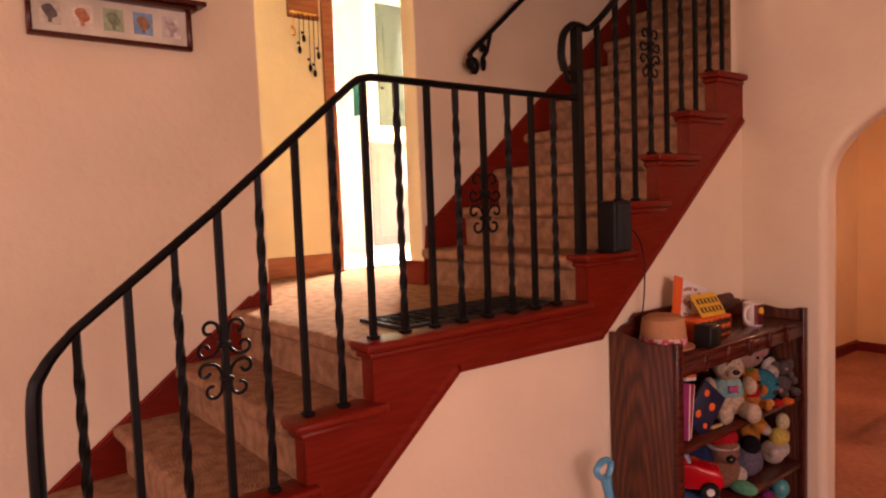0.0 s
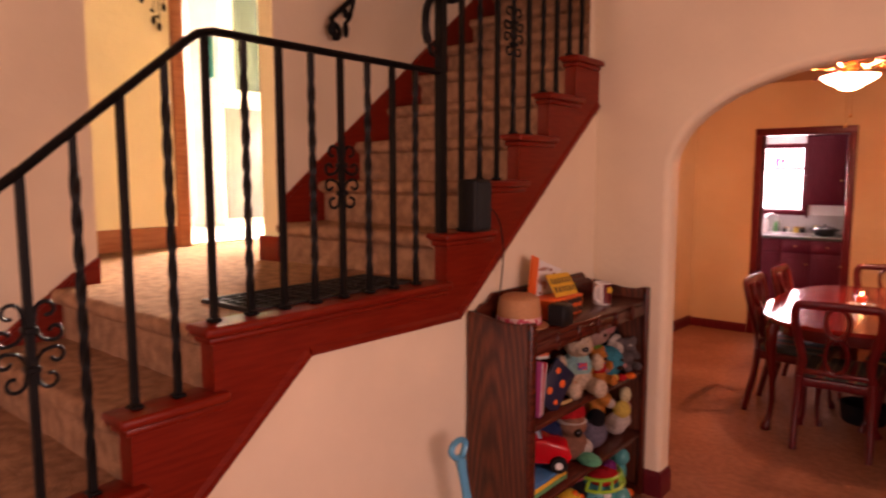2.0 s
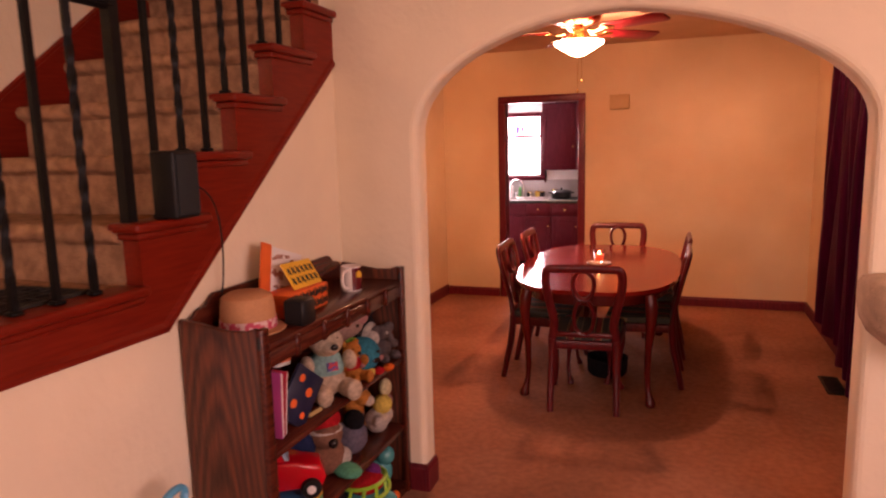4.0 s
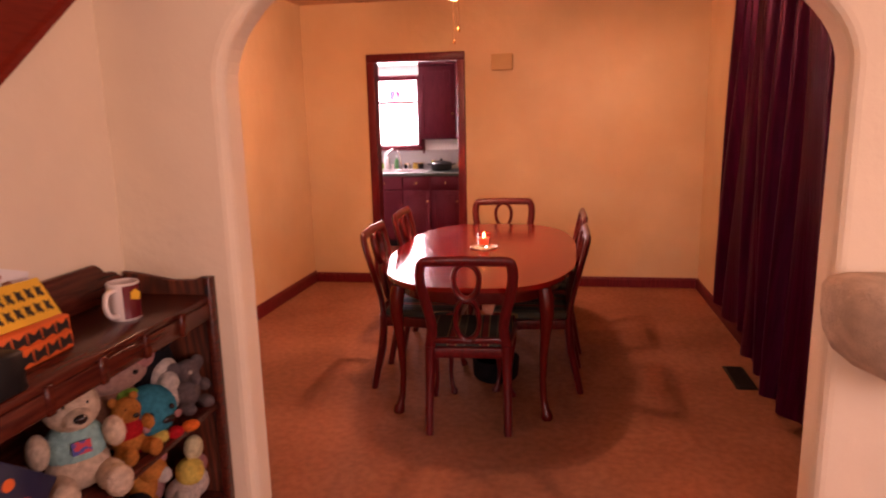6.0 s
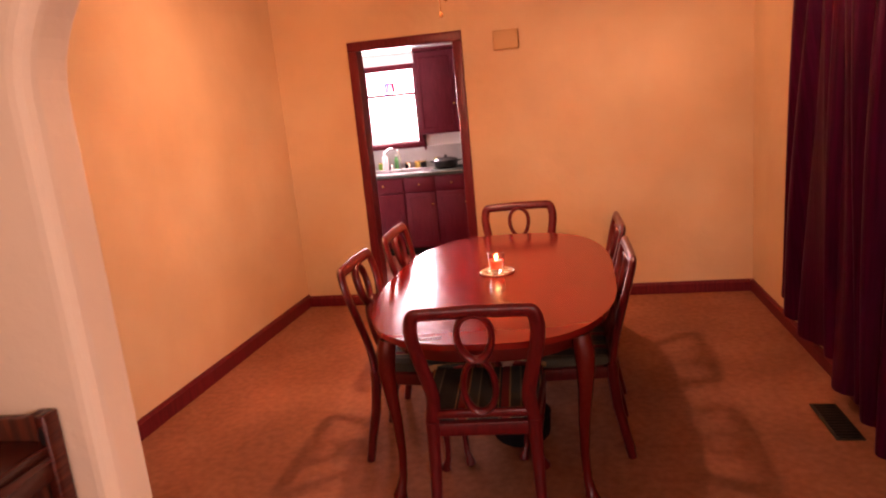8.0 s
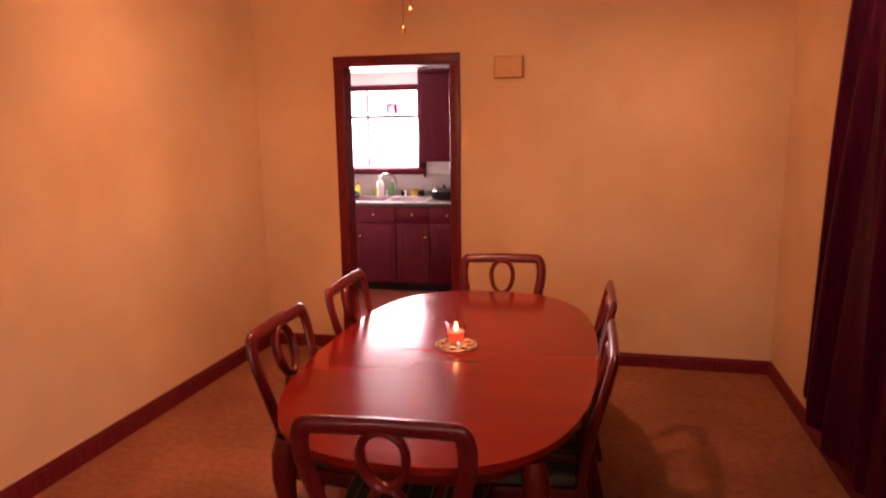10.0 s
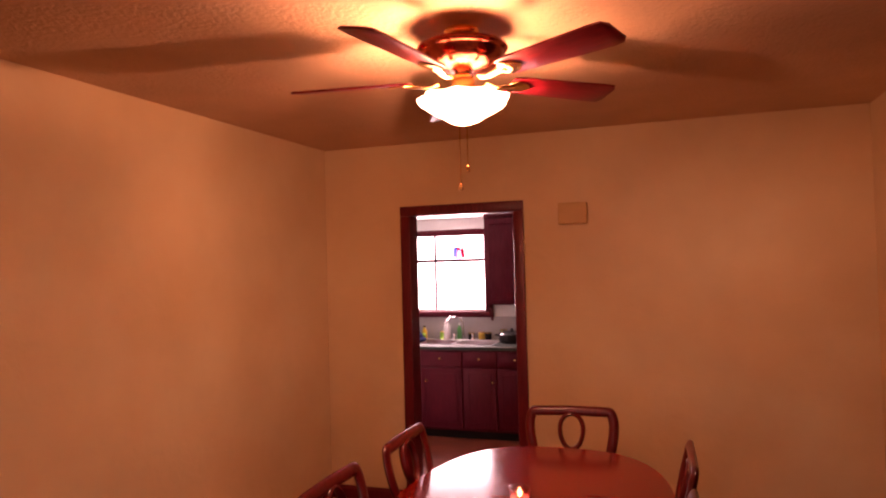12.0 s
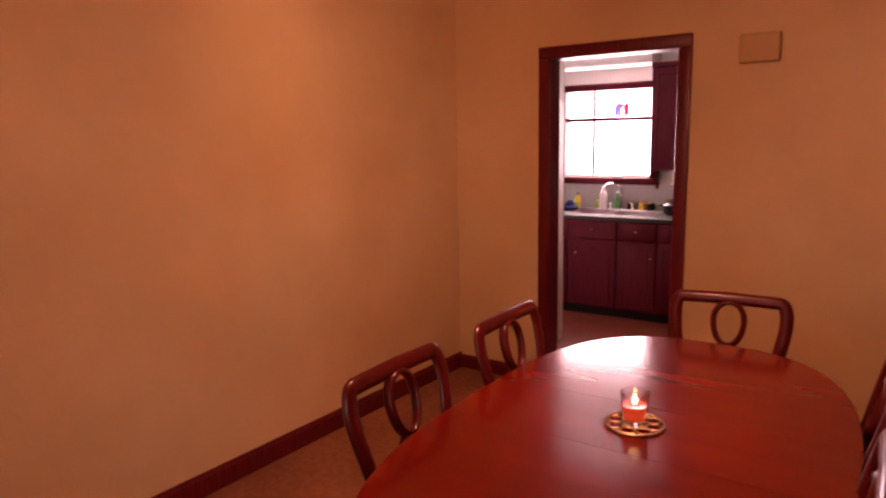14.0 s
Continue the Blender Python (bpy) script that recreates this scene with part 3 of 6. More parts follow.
# floor grate on the landing
gr = thing("floor_grate", (-0.205, 3.13, 1.226), "black metal floor grate set in the landing carpet", "grate")
GW, GL = 0.26, 0.72
for x0, x1, y0, y1 in ((-GW / 2, GW / 2, -GL / 2, -GL / 2 + 0.016), (-GW / 2, GW / 2, GL / 2 - 0.016, GL / 2), (-GW / 2, -GW / 2 + 0.016, -GL / 2 + 0.016, GL / 2 - 0.016), (GW / 2 - 0.016, GW / 2, -GL / 2 + 0.016, GL / 2 - 0.016)):
    part("frame", B(x0, x1, y0, y1, -0.002, 0.012), VENTMETAL, gr)
# Flat black sheet stands in for the shade down in the duct.
part("backing", B(-GW / 2 + 0.016, GW / 2 - 0.016, -GL / 2 + 0.016, GL / 2 - 0.016, -0.002, 0.001), PITBLACK, gr)
bm = bmesh.new()
for k in range(1, 6):
    add_box(bm, -GW / 2 + GW * k / 6 - 0.004, -GW / 2 + GW * k / 6 + 0.004, -GL / 2 + 0.016, GL / 2 - 0.016, 0.001, 0.009)
for k in range(1, 12):
    add_box(bm, -GW / 2 + 0.016, GW / 2 - 0.016, -GL / 2 + GL * k / 12 - 0.004, -GL / 2 + GL * k / 12 + 0.004, 0.0012, 0.0088)
part("grid", bm, VENTMETAL, gr, smooth=False)

# ---- hall beyond the landing ----
HX = -2.02
setting("wall_hall_west", wall_with_hole(HX - 0.12, HX, 1.6, 5.0, 1.22, 4.0, "y", 3.70, 4.55, 1.22, 3.35), YELLOW, "pale yellow hall wall with a doorway", "wall")
setting("wall_hall_south", B(HX - 0.12, SW - 0.11, 1.5, 1.6, 1.22, 4.0), YELLOW, "pale yellow hall wall", "wall")
setting("wall_hall_north", B(HX - 0.12, SW - 0.11, 5.0, 5.1, 1.22, 4.0), YELLOW, "pale yellow hall wall", "wall")
setting("ceiling_hall", B(HX - 0.12, SW - 0.11, 1.5, 5.1, 4.0, 4.1), WHITE, "white hall ceiling", "ceiling")
bb = setting("baseboard_hall", B(HX, HX + 0.018, 1.6, 3.62, 1.222, 1.345, bevel=0.005), mat("orange_brown_wood", (0.30, 0.09, 0.03), 0.4, second=(0.38, 0.13, 0.05), scale=6, stretch=(12, 1.2, 12)), "reddish wooden baseboard", "baseboard")
ORANGEWOOD = bpy.data.materials["orange_brown_wood"]
d2 = tagged(new("door_2"), "orange-brown wooden casing of the back room doorway", "door frame", kind="structure")
part("jamb", B(HX, HX + 0.022, 3.62, 3.70, 1.222, 3.35, bevel=0.004), ORANGEWOOD, d2)
part("jamb", B(HX, HX + 0.022, 4.55, 4.63, 1.222, 3.35, bevel=0.004), ORANGEWOOD, d2)
part("head", B(HX, HX + 0.024, 3.62, 4.63, 3.35, 3.43, bevel=0.004), ORANGEWOOD, d2)
setting("baseboard_pillar", B(SW - 0.13, SW + 0.02, 3.563, 3.5805, 1.224, 1.345, bevel=0.004), MAHOG, "red mahogany baseboard on the wall end", "baseboard")
# back room
setting("floor_back_room", B(-4.6, HX - 0.12, 3.0, 6.0, 1.1, 1.224), WHITE, "bright pale back room floor", "floor")
setting("wall_back_west", B(-4.7, -4.6, 3.0, 6.0, 1.22, 3.6), WHITE, "white back room wall", "wall")
setting("wall_back_north", B(-4.7, HX - 0.12, 6.0, 6.1, 1.22, 3.6), WHITE, "white back room wall", "wall")
setting("wall_back_south", B(-4.7, HX - 0.12, 2.9, 3.0, 1.22, 3.6), WHITE, "white back room wall", "wall")
setting("ceiling_back", B(-4.7, HX - 0.12, 2.9, 6.1, 3.6, 3.7), WHITE, "white back room ceiling", "ceiling")
# Glowing panel on the solid wall, out of view, added to brighten the room.
setting("back_room_glow_panel", B(-3.9, -2.9, 5.98, 5.995, 1.9, 3.3), glow("back_room_panel_glow", (1.0, 0.99, 0.96), 3.5), "glowing panel standing in for an unseen back room window", "window")

# ---- bookcase ----
BX0, BX1, BY0, BY1, BTOP = 0.003, 0.308, 3.738, 4.84, 1.02
bc = thing("bookcase", (0.15, (BY0 + BY1) / 2, 0.0), "dark oak bookcase crammed with plush toys", "bookcase")
BO = Vector((0.15, (BY0 + BY1) / 2, 0))


def lb(x0, x1, y0, y1, z0, z1, **k):
    return B(x0 - BO.x, x1 - BO.x, y0 - BO.y, y1 - BO.y, z0, z1, **k)


for y0, y1 in ((BY0, BY0 + 0.02), (BY1 - 0.02, BY1)):
    prof = [(BX0, 0), (BX1, 0), (BX1, 1.072), (BX1 - 0.03, 1.078), (BX1 - 0.06, 1.066), (BX1 - 0.13, 1.064), (BX0 + 0.06, 1.084), (BX0, 1.09)]
    prof = [(a - BO.x, b) for a, b in prof]
    part("side_panel", add_prism(bmesh.new(), prof, y0 - BO.y, y1 - BO.y, "y", bevel=0.003), OAK, bc)
for y0 in (BY0 - 0.004, BY1 - 0.036):
    part("front_post", lb(BX1 - 0.02, BX1 + 0.004, y0, y0 + 0.04, 0, 1.078, bevel=0.005, segments=2), OAKDARK, bc)
for z in (BTOP, 0.665, 0.335, 0.05):
    part("shelf", lb(BX0 + 0.008, BX1 - 0.004, BY0 + 0.02, BY1 - 0.02, z - 0.022, z, bevel=0.003), OAKDARK, bc)
part("back_panel", lb(BX0, BX0 + 0.008, BY0 + 0.02, BY1 - 0.02, 0.02, 1.0), OAKDARK, bc)
bm = bmesh.new()
prof = [(BY0 + 0.02 - BO.y, BTOP), (BY1 - 0.02 - BO.y, BTOP)]
for k in range(61):
    t = k / 60
    y = BY1 - 0.02 - t * (BY1 - BY0 - 0.04)
    edge = min(t, 1 - t)
    z = 1.08 + sum(h * (0.5 - 0.5 * math.cos(math.pi * min(1, max(0, (edge - e) / 0.05)))) for e, h in ((0.015, 0.028), (0.085, 0.036)))
    prof.append((y - BO.y, z))
part("back_rail", add_prism(bmesh.new(), prof, BX0 - BO.x, BX0 + 0.018 - BO.x, "x", bevel=0.003), OAKDARK, bc)
part("apron", lb(BX1 - 0.016, BX1 - 0.001, BY0 + 0.02, BY1 - 0.02, 0.945, BTOP - 0.022, bevel=0.003), OAKDARK, bc)
for k in range(1, 6):
    y = BY0 + 0.02 + (BY1 - BY0 - 0.04) * k / 6
    part("apron_block", lb(BX1 - 0.005, BX1 + 0.006, y - 0.012, y + 0.012, 0.942, BTOP - 0.008, bevel=0.003), OAKDARK, bc)
for y0 in (BY0 - 0.0055, BY1 - 0.0365):
    part("peg_slot", add_prism(bmesh.new(), [(0.006 * math.cos(w) + BX1 - 0.008 - BO.x, 1.035 + 0.022 * math.sin(w)) for w in [2 * math.pi * k / 14 for k in range(14)]], y0 - BO.y, y0 + 0.002 - BO.y, "y"), BLACKPL, bc)
part("plinth", lb(BX1 - 0.03, BX1 - 0.01, BY0 + 0.02, BY1 - 0.02, 0.0, 0.04), OAKDARK, bc)

# ---- dining table ----
TX, TY, TZ = 0.953, 7.0, 0.735
tb = thing("dining_table", (TX, TY, 0), "polished cherry wood oval dining table with cabriole legs", "table")
TA, TB = 0.553, 0.967


def oval(a, b, n=72, p=2.75):
    out = []
    for k in range(n):
        w = 2 * math.pi * k / n
        c, s_ = math.cos(w), math.sin(w)
        out.append((a * math.copysign(abs(c) ** (2 / p), c), b * math.copysign(abs(s_) ** (2 / p), s_)))
    return out


def slab(y0, y1, za, zb, inset=0.0):
    """The part of the oval top between two cross cuts."""
    ring = [(x, min(max(y, y0), y1)) for x, y in oval(TA - inset, TB - inset)]
    n = len(ring)
    out = []
    for k, q in enumerate(ring):
        if any(abs(q[1] - c) < 1e-6 and abs(ring[k - 1][1] - c) < 1e-6 and abs(ring[(k + 1) % n][1] - c) < 1e-6 for c in (y0, y1)):
            continue
        if not out or (abs(q[0] - out[-1][0]) + abs(q[1] - out[-1][1])) > 1e-4:
            out.append(q)
    return add_prism(bmesh.new(), out, za, zb, "z")


for y0, y1 in ((-TB, -0.1612), (-0.160, 0.1788), (0.18, TB)):
    part("tabletop", slab(y0, y1, TZ - 0.024, TZ), TABLETOP, tb)
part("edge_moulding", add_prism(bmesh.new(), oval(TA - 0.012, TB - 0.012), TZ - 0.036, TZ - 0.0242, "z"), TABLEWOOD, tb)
bm = bmesh.new()
a, b = oval(TA - 0.07, TB - 0.1), oval(TA - 0.09, TB - 0.12)
for z0, z1 in ((TZ - 0.11, TZ - 0.036),):
    va = [[bm.verts.new((x, y, z)) for x, y in r] for r, z in ((a, z0), (a, z1), (b, z1), (b, z0))]
    for r, q in zip(va, va[1:] + va[:1]):
        for k in range(len(r)):
            bm.faces.new((r[k], r[(k + 1) % len(r)], q[(k + 1) % len(r)], q[k]))
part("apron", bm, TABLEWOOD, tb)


def cabriole(sx, sy, H, spread):
    """A cabriole leg with a bulging knee and a scrolled pad foot."""
    pts, rr = [], []
    for t, o, r in ((0, 0.0, 0.036), (0.08, 0.012, 0.040), (0.18, 0.018, 0.036), (0.32, 0.010, 0.028), (0.5, -0.004, 0.022), (0.7, -0.010, 0.0175), (0.85, -0.002, 0.017), (0.92, 0.012, 0.021), (0.965, 0.022, 0.030), (0.99, 0.024, 0.030), (1.0, 0.024, 0.024)):
        pts.append((sx * o * spread, sy * o * spread, H * (1 - t)))
        rr.append(r)
    return add_tube(bmesh.new(), pts, rr, 10, up=(1, 0, 0))


for sx in (-1, 1):
    for sy in (-1, 1):
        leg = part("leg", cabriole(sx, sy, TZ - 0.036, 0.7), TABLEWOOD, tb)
        leg.location = (sx * 0.375, sy * 0.80, 0)

# ---- dining chairs ----
SEATCLOTH = bpy.data.materials.new("striped_seat_fabric")
SEATCLOTH.use_nodes = True
nt = SEATCLOTH.node_tree
bs = nt.nodes["Principled BSDF"]
bs.inputs["Roughness"].default_value = 0.85
co = nt.nodes.new("ShaderNodeTexCoord")
sp = nt.nodes.new("ShaderNodeSeparateXYZ")
nt.links.new(co.outputs["Object"], sp.inputs[0])
mp_ = nt.nodes.new("ShaderNodeMath")
mp_.operation = 'MULTIPLY'
mp_.inputs[1].default_value = 6.2
nt.links.new(sp.outputs[0], mp_.inputs[0])
fr = nt.nodes.new("ShaderNodeMath")
fr.operation = 'FRACT'
nt.links.new(mp_.outputs[0], fr.inputs[0])
rp = nt.nodes.new("ShaderNodeValToRGB")
rp.color_ramp.interpolation = 'CONSTANT'
cols = [(0.0, (0.030, 0.035, 0.028)), (0.34, (0.35, 0.22, 0.09)), (0.37, (0.02, 0.025, 0.02)), (0.42, (0.22, 0.025, 0.022)), (0.60, (0.35, 0.25, 0.11)), (0.64, (0.05, 0.06, 0.045)), (0.86, (0.16, 0.15, 0.10)), (0.90, (0.025, 0.03, 0.025))]
while len(rp.color_ramp.elements) < len(cols):
    rp.color_ramp.elements.new(0.5)
for e, (q, c) in zip(rp.color_ramp.elements, cols):
    e.position = q
    e.color = (*c, 1)
nt.links.new(fr.outputs[0], rp.inputs[0])
nt.links.new(rp.outputs[0], bs.inputs["Base Color"])

CH = 0.895


def chair_back_y(z):
    """How far the back leans to the rear at height z."""
    return -0.205 - 0.10 * max(0, (z - 0.44) / 0.46) ** 1.15


def make_chair():
    """Faces +y; the back stands at -y. Origin on the floor under the seat."""
    ch = thing("dining_chair", (0, 0, 0), "dark cherry dining chair with looped splat and striped seat", "chair", "chairs round the dining table")
    seat = bmesh.new()
    add_prism(seat, [(-0.19, -0.19), (0.19, -0.19), (0.235, 0.215), (-0.235, 0.215)], 0.43, 0.475, "z", bevel=0.012)
    for v in seat.verts:
        v.co.z += 0.012 * max(0, 1 - (v.co.x / 0.24) ** 2 - (v.co.y / 0.24) ** 2)
    part("seat", seat, SEATCLOTH, ch, "striped dark green and red upholstered seat")
    rails = bmesh.new()
    add_prism(rails, [(-0.2, -0.205), (0.2, -0.205), (0.245, 0.225), (-0.245, 0.225)], 0.375, 0.43, "z", bevel=0.006)
    part("seat_frame", rails, CHAIRWOOD, ch)
    # one continuous back frame: rear legs, uprights and crest
    for sx in (-1, 1):
        pts, rr = [], []
        for t, y, x in ((0, -0.275, 0.195), (0.12, -0.25, 0.195), (0.25, -0.22, 0.192), (0.38, -0.205, 0.19), (0.44, -0.205, 0.19)):
            pts.append((sx * x, y, t))
            rr.append(0.019 + 0.006 * min(1, t / 0.4))
        part("rear_leg", add_tube(bmesh.new(), pts, rr, 8, up=(1, 0, 0)), CHAIRWOOD, ch)
    fp = [(-0.19, 0.43), (-0.178, 0.50), (-0.176, 0.56), (-0.196, 0.66), (-0.216, 0.76), (-0.220, 0.83), (-0.205, 0.88), (-0.165, CH - 0.008), (-0.08, CH - 0.006), (0, CH - 0.004)]
    fp = fp + [(-x, z) for x, z in reversed(fp[:-1])]
    path = smooth_path([(x, chair_back_y(z), z) for x, z in fp], 4)
    part("back_frame", add_tube(bmesh.new(), path, 0.026, 10, flat=0.62, up=(1, 0, 0)), CHAIRWOOD, ch)
    # figure-eight splat
    loop = []
    for k in range(41):
        w = 2 * math.pi * k / 40
        loop.append((0.061 * math.sin(w), 0.80 + 0.075 * math.cos(w) if math.cos(w) > 0 else 0.80 + 0.105 * math.cos(w)))
    up_ = [(x, chair_back_y(z) + 0.002, z) for x, z in loop]
    part("splat_loop", add_tube(bmesh.new(), up_, 0.018, 8, flat=0.7, up=(0, 1, 0)), CHAIRWOOD, ch)
    loop = []
    for k in range(41):
        w = 2 * math.pi * k / 40
        loop.append((0.058 * math.sin(w), 0.575 + (0.12 if math.cos(w) > 0 else 0.10) * math.cos(w)))
    lo_ = [(x, chair_back_y(z) + 0.002, z) for x, z in loop]
    part("splat_loop", add_tube(bmesh.new(), lo_, 0.018, 8, flat=0.7, up=(0, 1, 0)), CHAIRWOOD, ch)
    part("shoe_rail", B(-0.18, 0.18, -0.222, -0.198, 0.455, 0.487, bevel=0.005), CHAIRWOOD, ch)
    for sx in (-1, 1):
        leg = part("front_leg", cabriole(sx, 1, 0.40, 0.8), CHAIRWOOD, ch)
        leg.scale = (0.72, 0.72, 1)
        leg.location = (sx * 0.205, 0.185, 0)
    return ch


first = make_chair()
first.matrix_world = pose(0.945, 6.238, 0, 0, 0, 4)
for x, y, r, tall in ((0.997, 7.865, 185, 0.99), (0.618, 6.685, -90, 1.02), (0.638, 7.345, -90, 1.02), (1.250, 6.735, 90, 1.0), (1.258, 7.38, 91, 1.0)):
    copy_thing(first, pose(x, y, 0, 0, 0, r) @ Matrix.Diagonal((1, 1, tall, 1)))

# ---- ceiling fan ----
FX, FY = LAMP[0], LAMP[1]
fan = thing("ceiling_fan", (FX, FY, DZ), "brass ceiling fan with cherry blades and a lit glass shade", "ceiling fan")
part("canopy", add_lathe(bmesh.new(), [(0.0, 0), (0.062, 0), (0.066, -0.008), (0.062, -0.014), (0.060, -0.024), (0.05, -0.034), (0.034, -0.04), (0.034, -0.06), (0, -0.06)], sides=28), BRASS, fan)
part("motor_housing", add_lathe(bmesh.new(), [(0.02, -0.042), (0.08, -0.046), (0.145, -0.056), (0.166, -0.066), (0.170, -0.076), (0.164, -0.084), (0.156, -0.088), (0.152, -0.104), (0.140, -0.124), (0.120, -0.140), (0.09, -0.151), (0.05, -0.158), (0.0, -0.16)], sides=40), mat("antique_copper_housing", (0.42, 0.10, 0.06), 0.22, metal=1.0, vary=0.1), fan)
part("light_fitter", add_lathe(bmesh.new(), [(0.0, -0.155), (0.028, -0.158), (0.028, -0.172), (0.040, -0.178), (0.044, -0.188), (0.045, -0.232), (0.047, -0.238), (0.045, -0.245), (0.0, -0.245)], sides=28), BRASS, fan)
sh = bmesh.new()
add_lathe(sh, [(0.126, -0.272), (0.148, -0.259), (0.157, -0.252), (0.161, -0.255), (0.160, -0.266), (0.148, -0.283), (0.118, -0.301), (0.088, -0.316), (0.056, -0.338), (0.03, -0.349), (0.0, -0.353), (0.0, -0.348), (0.028, -0.344), (0.053, -0.333), (0.084, -0.312), (0.114, -0.297), (0.130, -0.284), (0.126, -0.272)], sides=80, lobes=9, depth=0.07)
ALABASTER = glow("lit_alabaster_glass", (1.0, 0.76, 0.48), 24.0)
_nt = ALABASTER.node_tree
_clear = _nt.nodes.new("ShaderNodeBsdfTransparent")
_clear.inputs[0].default_value = (1.0, 0.96, 0.90, 1)
_swirl = _nt.nodes.new("ShaderNodeTexNoise")
_swirl.inputs["Scale"].default_value = 15.0
_swirl.inputs["Detail"].default_value = 1.0
_swirl.inputs["Distortion"].default_value = 0.6
_range = _nt.nodes.new("ShaderNodeMapRange")
_range.inputs[1].default_value, _range.inputs[2].default_value = 0.42, 0.60
_range.inputs[3].default_value, _range.inputs[4].default_value = 0.58, 0.10
_co = _nt.nodes.new("ShaderNodeTexCoord")
_vein = _nt.nodes.new("ShaderNodeMapping")
_vein.inputs["Scale"].default_value = (1.0, 1.0, 0.35)
_nt.links.new(_co.outputs["Object"], _vein.inputs[0])
_nt.links.new(_vein.outputs[0], _swirl.inputs["Vector"])
_nt.links.new(_swirl.outputs[0], _range.inputs[0])
_blend = _nt.nodes.new("ShaderNodeMixShader")
_nt.links.new(_range.outputs[0], _blend.inputs[0])
_nt.links.new(_clear.outputs[0], _blend.inputs[1])
_nt.links.new(_nt.nodes["Principled BSDF"].outputs[0], _blend.inputs[2])
_nt.links.new(_blend.outputs[0], _nt.nodes["Material Output"].inputs[0])
shade = part("shade", sh, ALABASTER, fan, "glowing scalloped alabaster glass bowl shade")


def blade():
    bm = bmesh.new()
    pts = [(0.20, -0.045), (0.23, -0.056), (0.60, -0.070), (0.645, -0.066), (0.66, -0.045), (0.66, 0.045), (0.645, 0.066), (0.60, 0.070), (0.23, 0.056), (0.20, 0.045)]
    add_prism(bm, pts, -0.004, 0.004, "z", bevel=0.0015)
    return bm


def blade_iron():
    bm = bmesh.new()
    add_tube(bm, [(0.09, 0, -0.01), (0.13, 0, -0.02), (0.18, 0, -0.012), (0.215, 0, -0.006)], [0.016, 0.012, 0.014, 0.02], 8, flat=0.45, up=(0, 1, 0))
    add_prism(bm, [(0.19, -0.02), (0.215, -0.042), (0.262, -0.03), (0.288, 0), (0.262, 0.03), (0.215, 0.042), (0.19, 0.02)], -0.011, -0.0045, "z", bevel=0.002)
    return bm


for k in range(5):
    holder = part("blade", blade(), BLADE, fan)
    holder.matrix_local = Matrix.Translation((0, 0, -0.185)) @ Matrix.Rotation(radians(FAN_TURN + 72 * k), 4, 'Z') @ Matrix.Rotation(radians(-13), 4, 'X')
    part("blade_iron", blade_iron(), BRASS, holder)
for dx, dy, L in ((0.006, -0.075, 0.60), (0.032, -0.07, 0.535)):
    chain = part("pull_chain", add_tube(bmesh.new(), [(dx, dy, -0.325), (dx, dy, -L + 0.022)], 0.0016, 5), BRASS, fan)
    part("chain_knob", add_lathe(bmesh.new(), [(0, -L + 0.024), (0.005, -L + 0.02), (0.009, -L + 0.008), (0.007, -L), (0, -L - 0.002)], dx, dy, 10), BRASS, chain)

# ---- curtain ----
def curtain_panel(y0, y1, zb0, zb1, x, folds, depth, seed, fixed, gather):
    bm = bmesh.new()
    ny, nz = folds * 22, 36
    rows = []
    for j in range(nz + 1):
        row = []
        for i in range(ny + 1):
            t = i / ny
            u = j / nz
            zb = zb0 + (zb1 - zb0) * t + 0.03 * math.sin(9 * t + seed)
            z = 2.40 + (zb - 2.40) * u
            pinch = 1 - gather * (1 - u) ** 1.2
            y = y0 + (y1 - y0) * (fixed + (t - fixed) * pinch) + (y1 - y0) * 0.02 * math.sin(6 * t + 3 * u + seed)
            tw = t + 0.045 * math.sin(7 * t + seed) + 0.022 * math.sin(17 * t + 2.2 * u + 2 * seed) + 0.02 * u * math.sin(3 * u + 5 * t + seed)
            fold = math.sin(2 * math.pi * folds * tw)
            size = depth * (0.55 + 0.5 * u) * (0.72 + 0.42 * math.sin(9 * t + 1.5 * u + seed))
            xx = x + size * fold * (1 - 0.25 * fold * fold) + 0.016 * math.sin(11 * t + 4 * u + seed) + 0.004 * math.sin(41 * t + 6 * u + seed) * (1 - u)
            row.append(bm.verts.new((xx, y, z)))
        rows.append(row)
    for r, q in zip(rows, rows[1:]):
        for i in range(ny):
            bm.faces.new((r[i], r[i + 1], q[i + 1], q[i]))
    bmesh.ops.solidify(bm, geom=bm.faces[:], thickness=0.004)
    return bm


solid("curtain", curtain_panel(7.02, 8.0, 0.16, 0.25, 2.525, 4, 0.045, 0.3, 0.0, 0.36), CURTAIN, "dark burgundy satin curtain panel hanging over the window", "curtain", "dining window curtains")
solid("curtain", curtain_panel(5.72, 7.10, 0.11, 0.12, 2.50, 6, 0.068, 1.7, 1.0, 0.12), CURTAIN, "long dark burgundy satin curtain panel reaching near the floor", "curtain", "dining window curtains")
rod = thing("curtain_rod", (2.53, 7.04, 2.41), "dark metal curtain rod above the window", "curtain rod")
part("rod", add_tube(bmesh.new(), [(0, -1.32, 0), (0, 0.72, 0)], 0.012, 10), IRON, rod)
for y in (-1.27, 0.68):
    part("bracket", B(-0.008, 0.085, y - 0.012, y + 0.012, -0.012, 0.0, bevel=0.003), IRON, rod)

